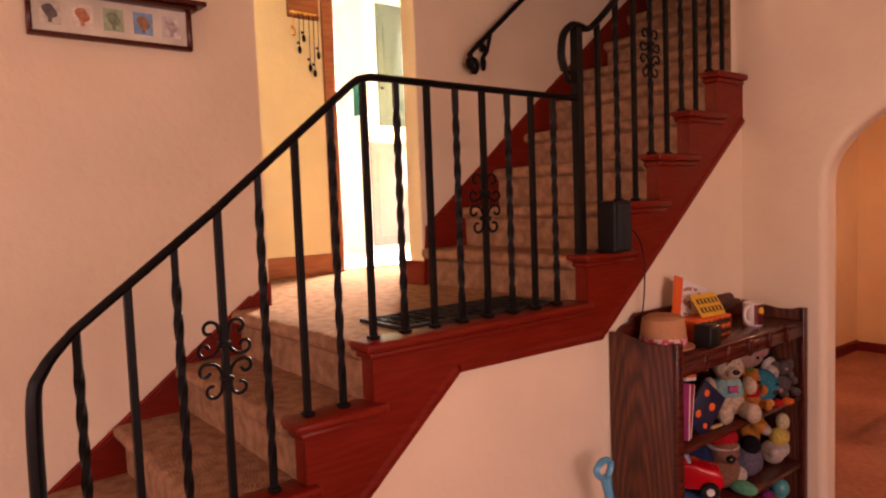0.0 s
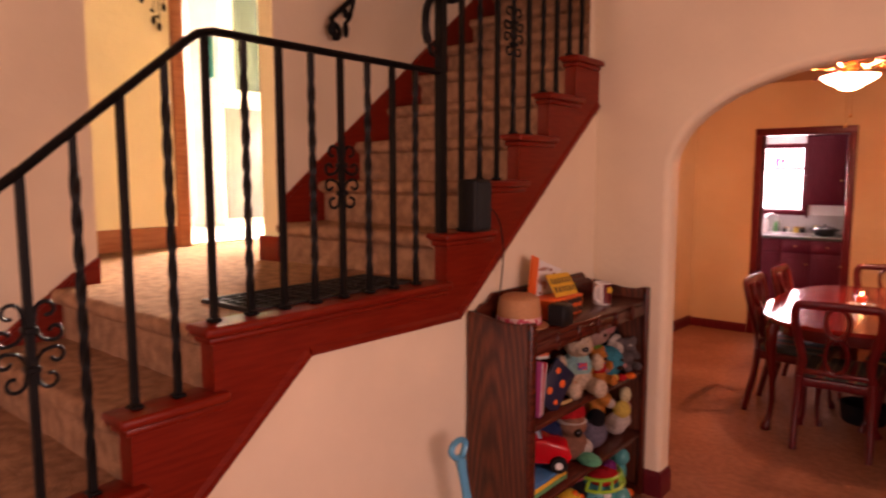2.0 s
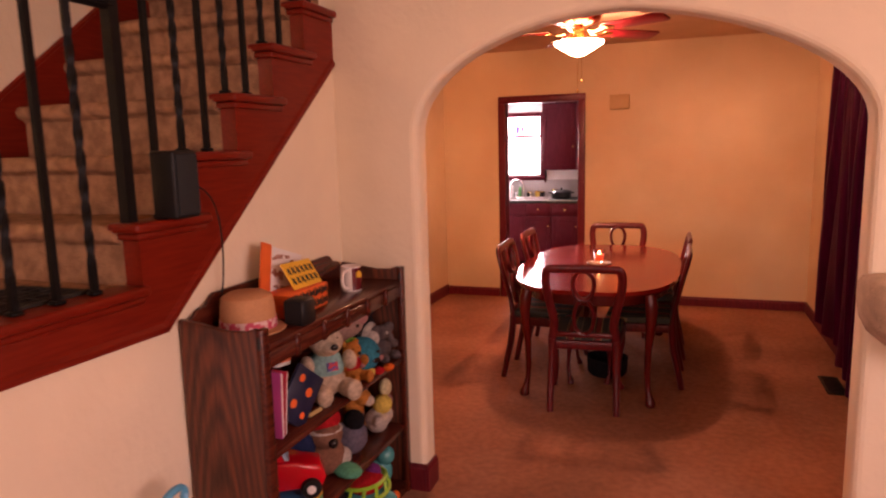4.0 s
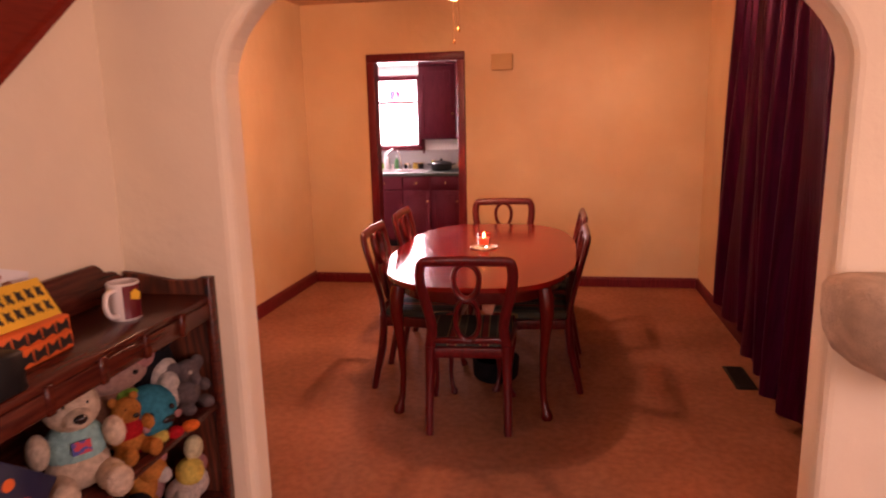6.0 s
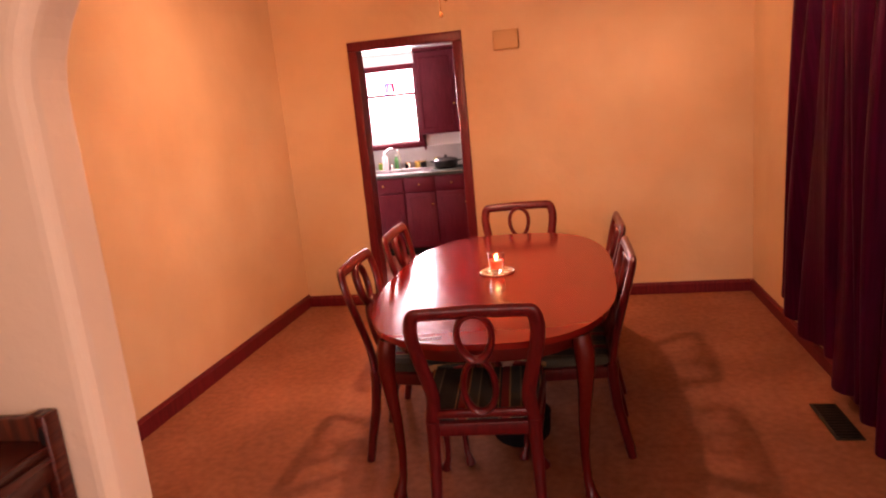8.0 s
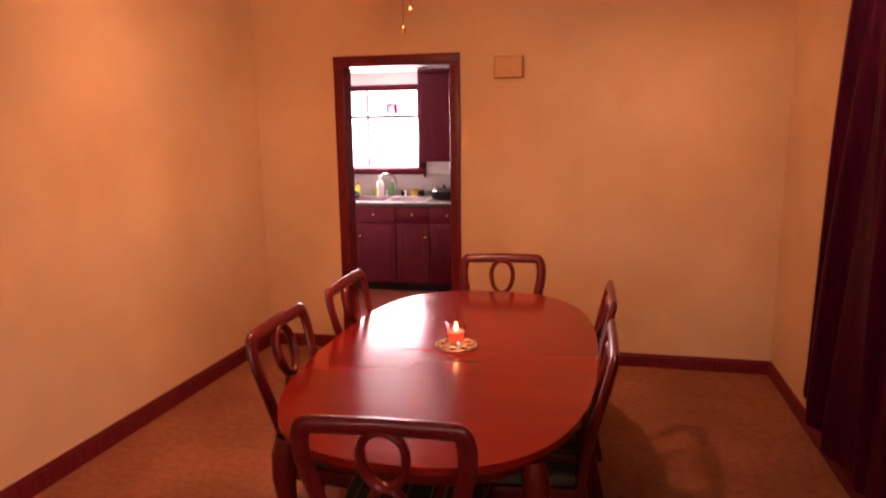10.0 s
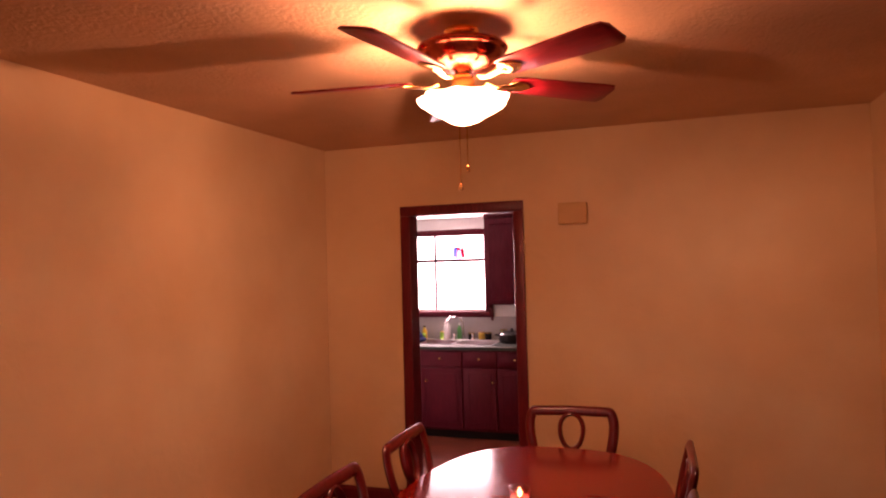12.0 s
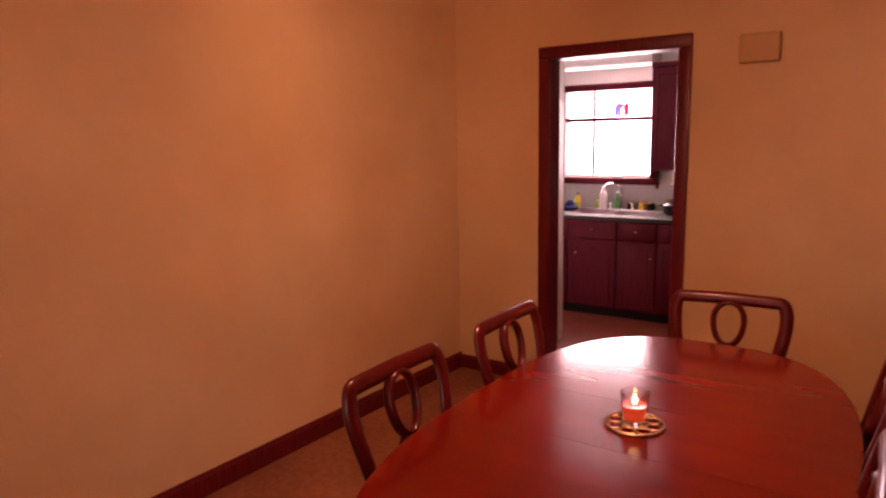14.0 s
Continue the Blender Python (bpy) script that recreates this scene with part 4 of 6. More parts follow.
# ---- wall box, vent ----
wb = thing("door_chime", (0.905, DY1, 1.997), "beige plastic door chime box on the wall", "door chime")
part("cover", B(-0.094, 0.094, -0.045, -0.004, -0.07, 0.07, bevel=0.008, segments=2), BEIGEPL, wb)
part("base", B(-0.088, 0.088, -0.004, 0, -0.064, 0.064), BEIGEPL, wb)
fv = thing("floor_vent", (2.455, 6.865, 0.0), "brown metal floor register beside the curtain", "vent")
part("frame", B(-0.06, 0.06, -0.175, 0.175, 0.0, 0.005, bevel=0.002), VENTMETAL, fv)
for k in range(13):
    part("slat", B(-0.045, 0.045, -0.158 + 0.026 * k, -0.146 + 0.026 * k, 0.005, 0.009), BLACKPL, fv)

# ---- kitchen units ----
def knob(parent, x, y, z):
    k = part("knob", add_lathe(bmesh.new(), [(0.0, 0), (0.006, 0), (0.005, 0.010), (0.010, 0.014), (0.011, 0.020), (0.007, 0.025), (0, 0.026)], sides=12), BRASS, parent, "round brass knob")
    k.matrix_local = pose(x, y, z, 90, 0, 0)
    return k


def front_panel(parent, name, x0, x1, z0, z1, y):
    ob = part(name, B(x0, x1, y - 0.018, y, z0, z1, bevel=0.004), KITCHENWOOD, parent)
    w = 0.05
    if z1 - z0 > 0.25:
        for b in ((x0 + w, x1 - w, z0 + w, z0 + w + 0.008), (x0 + w, x1 - w, z1 - w - 0.008, z1 - w), (x0 + w, x0 + w + 0.008, z0 + w + 0.008, z1 - w - 0.008), (x1 - w - 0.008, x1 - w, z0 + w + 0.008, z1 - w - 0.008)):
            part("bead", B(b[0], b[1], y - 0.022, y - 0.018, b[2], b[3]), KITCHENWOOD, ob)
    return ob


CY = 10.66


def base_unit(x0, x1, drawer_knob, door_knob):
    u = thing("base_cabinet", ((x0 + x1) / 2, (CY + KY1) / 2, 0), "maroon painted kitchen base cabinet with brass knobs", "cabinet", "kitchen base cabinets")
    w = (x1 - x0) / 2
    y = CY - (CY + KY1) / 2
    part("body", B(-w, w, y, -y - 0.003, 0.09, 0.86), KITCHENWOOD, u)
    part("toe_kick", B(-w, w, y + 0.06, -y - 0.003, 0.004, 0.0898), BLACKPL, u)
    d = front_panel(u, "drawer", -w + 0.008, w - 0.008, 0.70, 0.845, y - 0.0005)
    knob(d, drawer_knob, y - 0.0185, 0.775)
    d = front_panel(u, "cabinet_door", -w + 0.008, w - 0.008, 0.11, 0.685, y - 0.0005)
    knob(d, door_knob * (w - 0.04), y - 0.0185, 0.56)
    return u


for x0, x1, dk, kk in ((-1.30, -0.86, 0, -1), (-0.86, -0.413, 0, -0.78), (-0.413, -0.077, 0, 1), (-0.077, 0.28, 0, 1), (0.28, 0.80, 0, -1)):
    base_unit(x0, x1, dk, kk)
ct = thing("worktop", (-0.24, (CY + KY1) / 2, 0.86), "dark green-grey laminate worktop with bright metal edge", "worktop")
y = CY - (CY + KY1) / 2 - 0.025
for b in ((-1.10, -0.71, y, -y - 0.03), (0.10, 1.05, y, -y - 0.03), (-0.71, 0.10, y, y + 0.1), (-0.71, 0.10, 0.145, -y - 0.03)):
    part("slab", B(b[0], b[1], b[2], b[3], 0.0, 0.036), COUNTER, ct, smooth=False)
part("metal_edge", B(-1.10, 1.05, y - 0.004, y, 0.030, 0.0355), STEEL, ct)
part("backsplash", B(-1.10, 1.05, -y - 0.045, -y - 0.0265, 0.0365, 0.27), TILE, ct)
sk = thing("kitchen_sink", (-0.545, 10.93, 0.89), "stainless steel double bowl kitchen sink with arched tap", "sink")
for x0, x1 in ((-0.40, -0.01), (0.01, 0.40)):
    bm = bmesh.new()
    add_box(bm, x0, x1, -0.175, -0.160, -0.15, 0.010)
    add_box(bm, x0, x1, 0.160, 0.175, -0.15, 0.010)
    add_box(bm, x0, x0 + 0.015, -0.160, 0.160, -0.15, 0.010)
    add_box(bm, x1 - 0.015, x1, -0.160, 0.160, -0.15, 0.010)
    add_box(bm, x0 + 0.015, x1 - 0.015, -0.160, 0.160, -0.15, -0.145)
    part("basin", bm, STEEL, sk, smooth=False)
part("rim", B(-0.41, 0.41, 0.175, 0.23, 0.004, 0.014, bevel=0.003), STEEL, sk)
tap = part("tap", add_tube(bmesh.new(), smooth_path([(0.0, 0.2, 0.014), (0.0, 0.2, 0.12), (-0.01, 0.195, 0.20), (-0.05, 0.17, 0.245), (-0.11, 0.12, 0.245), (-0.145, 0.09, 0.205), (-0.15, 0.085, 0.17)], 5), 0.0085, 8), CHROME, sk, "arched chrome tap")
for dx in (-0.1, 0.1):
    part("tap_handle", add_lathe(bmesh.new(), [(0, 0.014), (0.02, 0.014), (0.018, 0.03), (0.010, 0.045), (0.020, 0.055), (0.016, 0.075), (0, 0.078)], dx, 0.2, 12), CHROME, sk)


def wall_unit(x0, x1, z0, z1, kx):
    d = 0.31
    u = thing("wall_cabinet", ((x0 + x1) / 2, KY1 - d / 2, z0), "maroon painted kitchen wall cabinet with brass knobs", "cabinet", "kitchen wall cabinets")
    w = (x1 - x0) / 2
    part("body", B(-w, w, -d / 2, d / 2 - 0.003, 0, z1 - z0), KITCHENWOOD, u)
    dd = front_panel(u, "cabinet_door", -w + 0.006, w - 0.006, 0.012, z1 - z0 - 0.05, -d / 2 - 0.0005)
    knob(dd, kx * (w - 0.035), -d / 2 - 0.0185, 0.3)
    part("cornice", B(-w, w, -d / 2 - 0.03, -d / 2 - 0.0005, z1 - z0 - 0.04, z1 - z0, bevel=0.006), KITCHENWOOD, u)
    return u


wall_unit(-0.25, 0.19, 1.27, 2.17, 1)
wall_unit(0.19, 0.62, 1.27, 2.17, -1)
br = thing("shelf_bracket", (-0.265, KY1, 1.09), "maroon scalloped wooden bracket beside the kitchen window", "bracket")
part("board", add_prism(bmesh.new(), [(-0.003, 0.0), (-0.02, 0.0), (-0.035, 0.04), (-0.09, 0.07), (-0.11, 0.12), (-0.16, 0.14), (-0.17, 0.178), (-0.003, 0.178)], -0.012, 0.012, "x"), KITCHENWOOD, br)
vl = thing("valance_light", (-0.72, 11.11, 2.18), "white fluorescent light box above the kitchen window", "light")
part("box", B(-0.48, 0.45, -0.1, 0.155, 0.0, 0.12, bevel=0.006), WHITE, vl)
part("diffuser", B(-0.46, 0.43, -0.09, 0.05, -0.014, -0.0005, bevel=0.004), glow("fluorescent_diffuser", (1.0, 0.96, 0.9), 1.5), vl)


# ---- picture shelf on the stair wall ----
ps = thing("picture_shelf", (SW, 2.195, 2.26), "dark wooden ledge frame holding five small pictures", "picture shelf")
PL = 0.278
part("backing", B(0.004, 0.010, -PL + 0.012, PL - 0.012, 0.012, 0.15), mat("cream_mount_card", (0.62, 0.56, 0.45), 0.8), ps)
for b in ((0, 0.032, -PL, PL, 0.0, 0.016), (0, 0.032, -PL, -PL + 0.016, 0.016, 0.15), (0, 0.032, PL - 0.016, PL, 0.016, 0.15)):
    part("frame", B(*b, bevel=0.003), OAKDARK, ps)
part("ledge", B(0, 0.085, -PL - 0.045, PL + 0.045, 0.166, 0.182, bevel=0.005, segments=2), OAKDARK, ps)
part("cornice", B(0, 0.055, -PL - 0.02, PL + 0.02, 0.150, 0.1655, bevel=0.006, segments=2), OAKDARK, ps)
PICS = [((0.55, 0.50, 0.40), (0.10, 0.08, 0.07)), ((0.66, 0.58, 0.48), (0.45, 0.16, 0.06)), ((0.30, 0.38, 0.22), (0.16, 0.20, 0.12)), ((0.16, 0.30, 0.48), (0.30, 0.14, 0.06)), ((0.60, 0.55, 0.52), (0.42, 0.33, 0.30))]
for k, (bg, fg) in enumerate(PICS):
    y = -0.205 + 0.1025 * k
    pic = part("picture", B(0.010, 0.0125, y - 0.034, y + 0.034, 0.045, 0.125), mat("print_ground_%d" % k, bg, 0.5, vary=0.2, scale=40), ps)
    bm = add_prism(bmesh.new(), [(y + 0.022 * math.cos(w) * (1 - 0.3 * math.sin(2 * w)), 0.088 + 0.025 * math.sin(w)) for w in [2 * math.pi * j / 14 for j in range(14)]], 0.0126, 0.0145, "x")
    add_box(bm, 0.0126, 0.014, y - 0.006, y + 0.006, 0.05, 0.068)
    part("motif", bm, mat("print_motif_%d" % k, fg, 0.5, vary=0.3, scale=60), pic)

# ---- hall wall things ----
kr = thing("key_rack", (HX, 3.505, 2.825), "carved wooden key rack hung with necklaces and keys", "key rack")
part("plaque", B(0.0, 0.018, -0.11, 0.10, -0.06, 0.09, bevel=0.006), ORANGEWOOD, kr)
part("rail", B(0.018, 0.026, -0.10, 0.09, -0.045, -0.022, bevel=0.002), BRASS, kr)
for y, L in ((-0.085, 0.10), (-0.05, 0.20), (-0.02, 0.13), (0.015, 0.30), (0.045, 0.33), (0.075, 0.22)):
    hook = part("hook", add_tube(bmesh.new(), smooth_path([(0.02, y, -0.03), (0.045, y, -0.045), (0.05, y, -0.03)], 4), 0.003, 5), BRASS, kr)
    bm = add_tube(bmesh.new(), [(0.04, y, -0.04), (0.03, y + 0.002, -0.04 - L)], 0.0022, 5)
    add_ball(bm, (0.03, y + 0.002, -0.05 - L), 0.016, (0.5, 0.8, 1.5), 8, 6)
    add_ball(bm, (0.03, y - 0.008, -0.03 - L * 0.9), 0.009, (0.6, 1, 1), 6, 5)
    part("necklace", bm, IRON if L > 0.12 else BRASS, hook)
hp = thing("hall_picture", (HX, 2.90, 2.56), "dark framed picture on the yellow hall wall", "picture")
part("frame", B(0, 0.02, -0.17, 0.17, -0.2, 0.2, bevel=0.004), OAKDARK, hp)
part("print", B(0.02, 0.0215, -0.145, 0.145, -0.175, 0.175), mat("faded_print", (0.45, 0.38, 0.26), 0.5, vary=0.3, scale=18), hp)

cb = thing("tall_cupboard", (-3.35, 4.93, 1.224), "pale grey painted tall cupboard with a grey-green upper door", "cupboard")
part("body", B(-0.3, 0.14, -0.24, 0.3, 0, 2.2), WHITE, cb)
ud = part("upper_door", B(0.1405, 0.16, -0.11, 0.28, 1.10, 2.14, bevel=0.004), GREYWHITE, cb, "grey-green panelled upper door")
part("panel", B(0.16, 0.165, -0.05, 0.22, 1.17, 2.06, bevel=0.004), GREYWHITE, ud)
part("knob", add_ball(bmesh.new(), (0.172, -0.08, 1.42), 0.014, u=8, v=6), BLACKPL, ud)
ld = part("lower_door", B(0.1405, 0.16, -0.22, 0.28, 0.06, 0.95, bevel=0.004), LILACWOOD, cb)
part("panel", B(0.16, 0.165, -0.16, 0.22, 0.14, 0.87, bevel=0.004), LILACWOOD, ld)
part("ledge", B(0.1405, 0.20, -0.24, 0.3, 0.97, 1.0, bevel=0.004), WHITE, cb)
bm = bmesh.new()
rows = []
for j in range(9):
    z = 1.52 - 0.33 * j / 8
    rows.append([bm.verts.new((0.02 + 0.012 * math.sin(i * 1.7 + j * 0.2), -0.245 - 0.012 - 0.006 * math.sin(i * 2.1), z)) for i in range(9)])
for i in range(9):
    for j in range(9):
        rows[j][i].co.x = 0.02 + (i - 4) * 0.012
for r, q in zip(rows, rows[1:]):
    for i in range(8):
        bm.faces.new((r[i], r[i + 1], q[i + 1], q[i]))
bmesh.ops.solidify(bm, geom=bm.faces[:], thickness=0.006)
for v in bm.verts:
    v.co += Vector((-3.35, 4.93, 1.224))
solid("teal_towel", bm, mat("teal_cotton", (0.02, 0.22, 0.20), 0.9, vary=0.15, scale=50), "teal towel hanging against the cupboard side", "towel")

# ---- speaker and cable on the stairs ----
spk = thing("loudspeaker", (0.027, 3.75, 1.413), "small black loudspeaker standing on a stair cap", "speaker")
part("cabinet", B(-0.045, 0.045, -0.055, 0.055, 0.0, 0.205, bevel=0.010, segments=3), BLACKPL, spk)
part("grille", B(0.0455, 0.050, -0.046, 0.046, 0.012, 0.193, bevel=0.004), mat("black_speaker_cloth", (0.010, 0.011, 0.012), 0.9, vary=0.3, scale=200), spk)
part("plug", add_tube(bmesh.new(), [(0.0, 0.058, 0.085), (0.0, 0.075, 0.085)], 0.006, 8), BLACKPL, spk)
cable = smooth_path([(0.027, 3.825, 1.498), (0.03, 3.865, 1.495), (0.038, 3.91, 1.44), (0.042, 3.93, 1.33), (0.03, 3.935, 1.18), (0.012, 3.93, 1.09)], 6)
solid("speaker_cable", add_tube(bmesh.new(), cable, 0.0032, 6), BLACKPL, "thin black cable hanging from the loudspeaker to the bookcase", "cable")

# ---- things on and in the bookcase ----
TAN = mat("tan_woven_straw", (0.46, 0.21, 0.09), 0.8, vary=0.06, scale=90, bump=0.2, bump_scale=150)
PINK = mat("pink_patterned_ribbon", (0.50, 0.05, 0.09), 0.6, second=(0.65, 0.45, 0.42), scale=45, lo=0.48, hi=0.54)
hat = thing("straw_hat", (0.13, 3.922, BTOP), "tan straw hat with a pink patterned band", "hat")
part("crown", add_lathe(bmesh.new(), [(0.0, 0.004), (0.092, 0.004), (0.092, 0.03), (0.089, 0.075), (0.083, 0.114), (0.06, 0.128), (0.0, 0.121)], sides=28), TAN, hat)
part("brim", add_lathe(bmesh.new(), [(0.086, 0.002), (0.122, 0.0), (0.124, 0.006), (0.092, 0.008)], sides=28), TAN, hat)
part("band", add_lathe(bmesh.new(), [(0.091, 0.010), (0.095, 0.010), (0.0935, 0.042), (0.0895, 0.042)], sides=28), PINK, hat)
ORANGE = mat("orange_card", (0.75, 0.13, 0.02), 0.5, vary=0.08)
YELLOWC = mat("yellow_card", (0.75, 0.42, 0.03), 0.5, vary=0.08)
WHITEC = mat("white_card", (0.72, 0.68, 0.64), 0.5, vary=0.04)
BLACKC = mat("black_card", (0.015, 0.012, 0.012), 0.5, vary=0.1)
solid("black_box", add_box(bmesh.new(), 0.222, 0.30, 3.99, 4.075, BTOP, BTOP + 0.088, bevel=0.006), BLACKPL, "small matt black box on the bookcase top", "box")


def treat_box(z0, h, y0, y1, turn):
    t = thing("treat_box", (0.152, (y0 + y1) / 2, z0), "orange and black halloween treat box", "box", "halloween boxes", turn)
    w = (y1 - y0) / 2
    part("carton", B(-0.055, 0.055, -w, w, 0, h, bevel=0.002), ORANGE, t)
    bm = bmesh.new()
    for k in range(6):
        y = -w + 0.024 + (2 * w - 0.048) * k / 5
        add_prism(bm, [(y - 0.020, h * 0.12), (y + 0.006, h * 0.3), (y + 0.020, h * 0.1), (y + 0.014, h * 0.85), (y - 0.004, h * 0.6), (y - 0.022, h * 0.9)], 0.0552, 0.0562, "x")
    part("print", bm, BLACKC, t)


treat_box(BTOP, 0.045, 4.065, 4.33, 2)
treat_box(BTOP + 0.0453, 0.042, 4.06, 4.32, -2)
cd = thing("party_card", (0.075, 4.12, BTOP), "white and orange picture card leaning on the wall side", "card")
cd.matrix_world = pose(0.085, 4.065, 1.145, -18, -5, 2)
part("sheet", B(-0.003, 0.003, 0.0605, 0.27, -0.035, 0.145), WHITEC, cd)
part("orange_edge", B(-0.004, 0.004, 0.0, 0.06, -0.10, 0.15), ORANGE, cd)
bm = bmesh.new()
for y, z, r in ((0.085, 0.105, 0.012), (0.12, 0.115, 0.016), (0.165, 0.12, 0.013), (0.20, 0.105, 0.014), (0.085, 0.05, 0.014), (0.125, 0.045, 0.017), (0.165, 0.07, 0.014), (0.215, 0.06, 0.016), (0.10, 0.0, 0.012), (0.145, 0.0, 0.014)):
    add_prism(bm, [(y + r * (1.3 + 0.5 * math.sin(3 * w + 40 * y)) * math.cos(w), z + r * (0.8 + 0.4 * math.cos(2 * w + 50 * z)) * math.sin(w)) for w in [2 * math.pi * j / 14 for j in range(14)]], 0.0031, 0.0042, "x")
part("print", bm, mat("brown_red_print", (0.36, 0.17, 0.12), 0.5, vary=0.3, scale=60), cd)
yc = thing("booklet", (0.13, 4.22, 1.093), "yellow booklet with black lettering on the boxes", "booklet")
yc.matrix_world = pose(0.185, 4.225, BTOP + 0.089, -3, -32, 3)
part("cover", B(-0.003, 0.003, -0.10, 0.10, 0.0, 0.105), YELLOWC, yc)
bm = bmesh.new()
for k in range(6):
    for j in range(2):
        y = -0.077 + 0.031 * k
        z = 0.03 + 0.04 * j
        add_prism(bm, [(y - 0.011, z - 0.014), (y - 0.003, z - 0.006), (y + 0.004, z - 0.015), (y + 0.011, z - 0.010), (y + 0.006, z + 0.002), (y + 0.012, z + 0.014), (y + 0.002, z + 0.010), (y - 0.008, z + 0.017)], 0.0031, 0.004, "x")
part("lettering", bm, BLACKC, yc)
mug = thing("mug", (0.185, 4.565, BTOP), "dark red and white mug with a yellow motif", "mug", "", -13)
mug.scale = (1.06, 1.06, 1.06)
bm = add_lathe(bmesh.new(), [(0.0, 0.0), (0.038, 0.0), (0.041, 0.004), (0.041, 0.098), (0.038, 0.1), (0.0355, 0.098), (0.0355, 0.008), (0.0, 0.008)], sides=24)
part("cup", bm, mat("white_ceramic", (0.72, 0.62, 0.55), 0.25, vary=0.03), mug)
bm = bmesh.new()
ring = [(math.cos(w) * 0.0416, math.sin(w) * 0.0416) for w in [radians(-45 + 10 * k) for k in range(23)]]
lo = [bm.verts.new((x, y, 0.006)) for x, y in ring]
hi = [bm.verts.new((x, y, 0.094)) for x, y in ring]
for k in range(22):
    bm.faces.new((lo[k], lo[k + 1], hi[k + 1], hi[k]))
part("glaze_band", bm, mat("dark_red_glaze", (0.12, 0.012, 0.014), 0.25, vary=0.1), mug)
bm = add_prism(bmesh.new(), [(-0.014, 0.058), (0.012, 0.052), (0.016, 0.07), (0.0, 0.084), (-0.014, 0.076)], 0.0375, 0.0428, "x")
part("motif", bm, YELLOWC, mug)
part("handle", add_tube(bmesh.new(), smooth_path([(0.012, -0.037, 0.085), (0.016, -0.066, 0.08), (0.018, -0.074, 0.05), (0.016, -0.062, 0.022), (0.012, -0.037, 0.015)], 5), 0.007, 8), bpy.data.materials["white_ceramic"], mug)


PLUSH = {}


def fur(name, colour):
    if name not in PLUSH:
        PLUSH[name] = mat(name + "_plush", colour, 0.95, vary=0.18, scale=70, bump=1.0, bump_scale=230, spec=0.1)
    return PLUSH[name]


CREAM, TEAL, BROWN, GREY, RED = fur("cream", (0.54, 0.40, 0.28)), fur("teal", (0.02, 0.20, 0.27)), fur("tan", (0.26, 0.12, 0.075)), fur("grey", (0.13, 0.098, 0.095)), fur("red", (0.50, 0.02, 0.02))
GOLD, BLACKF, AQUA, GREEN, LILAC = fur("golden", (0.55, 0.20, 0.04)), fur("black", (0.012, 0.010, 0.012)), fur("aqua", (0.25, 0.45, 0.42)), fur("green", (0.20, 0.42, 0.06)), fur("lilac", (0.15, 0.13, 0.17))
YELL, WHITEF, PINKF, NAVY, ORNF = fur("yellow", (0.65, 0.48, 0.10)), fur("white", (0.56, 0.48, 0.41)), fur("rose", (0.42, 0.19, 0.17)), fur("navy", (0.02, 0.03, 0.09)), fur("orange", (0.70, 0.14, 0.02))
SHINYBLACK = mat("glossy_black_nose", (0.012, 0.008, 0.008), 0.2)


def toy(name, at, turn, blobs, label, category="soft toy", group="toys in the bookcase", scale=1.0, fuzz=0.0015):
    """One rounded mesh out of overlapping pads; blobs: x, y, z, radius, squash, material. Faces +x."""
    mats, me = [], bmesh.new()
    for x, y, z, r, sq, m in blobs:
        before = len(me.faces)
        add_ball(me, (x, y, z), r, sq, 14, 10, fuzz)
        me.faces.ensure_lookup_table()
        if m not in mats:
            mats.append(m)
        for f in me.faces[before:]:
            f.material_index = mats.index(m)
    data = bpy.data.meshes.new(name)
    me.to_mesh(data)
    me.free()
    for m in mats:
        data.materials.append(m)
    for p_ in data.polygons:
        p_.use_smooth = True
    ob = new(name, data)
    ob.matrix_world = pose(*at, 0, 0, turn) @ Matrix.Scale(scale, 4)
    return tagged(ob, label, category, group)


O = (1, 1, 1)


def bear(at, turn, body, shirt, label, scale=1.0, snout=None):
    s_ = snout or body
    return toy("plush_bear", at, turn, [
        (0, 0, 0.10, 0.064, (0.85, 1, 0.95), shirt), (0.004, 0, 0.052, 0.062, (0.92, 1.06, 0.82), body), (0.012, 0, 0.19, 0.055, (0.95, 1.05, 0.95), body), (0.055, 0, 0.18, 0.030, (1, 1, 0.8), s_),
        (0.083, 0, 0.186, 0.013, (0.7, 1.1, 0.8), SHINYBLACK), (0.05, -0.022, 0.207, 0.006, O, SHINYBLACK), (0.05, 0.022, 0.207, 0.006, O, SHINYBLACK),
        (-0.005, -0.045, 0.232, 0.019, (0.6, 1, 1), body), (-0.005, 0.045, 0.232, 0.019, (0.6, 1, 1), body),
        (0.02, -0.075, 0.115, 0.026, (1.2, 0.9, 1.5), body), (0.035, 0.072, 0.12, 0.026, (1.3, 0.9, 1.3), body),
        (0.055, -0.05, 0.032, 0.033, (1.7, 1, 0.95), body), (0.055, 0.05, 0.032, 0.033, (1.7, 1, 0.95), body),
        (0.105, -0.052, 0.036, 0.030, (0.8, 1, 1.2), body), (0.105, 0.052, 0.036, 0.030, (0.8, 1, 1.2), body)], label, scale=scale)


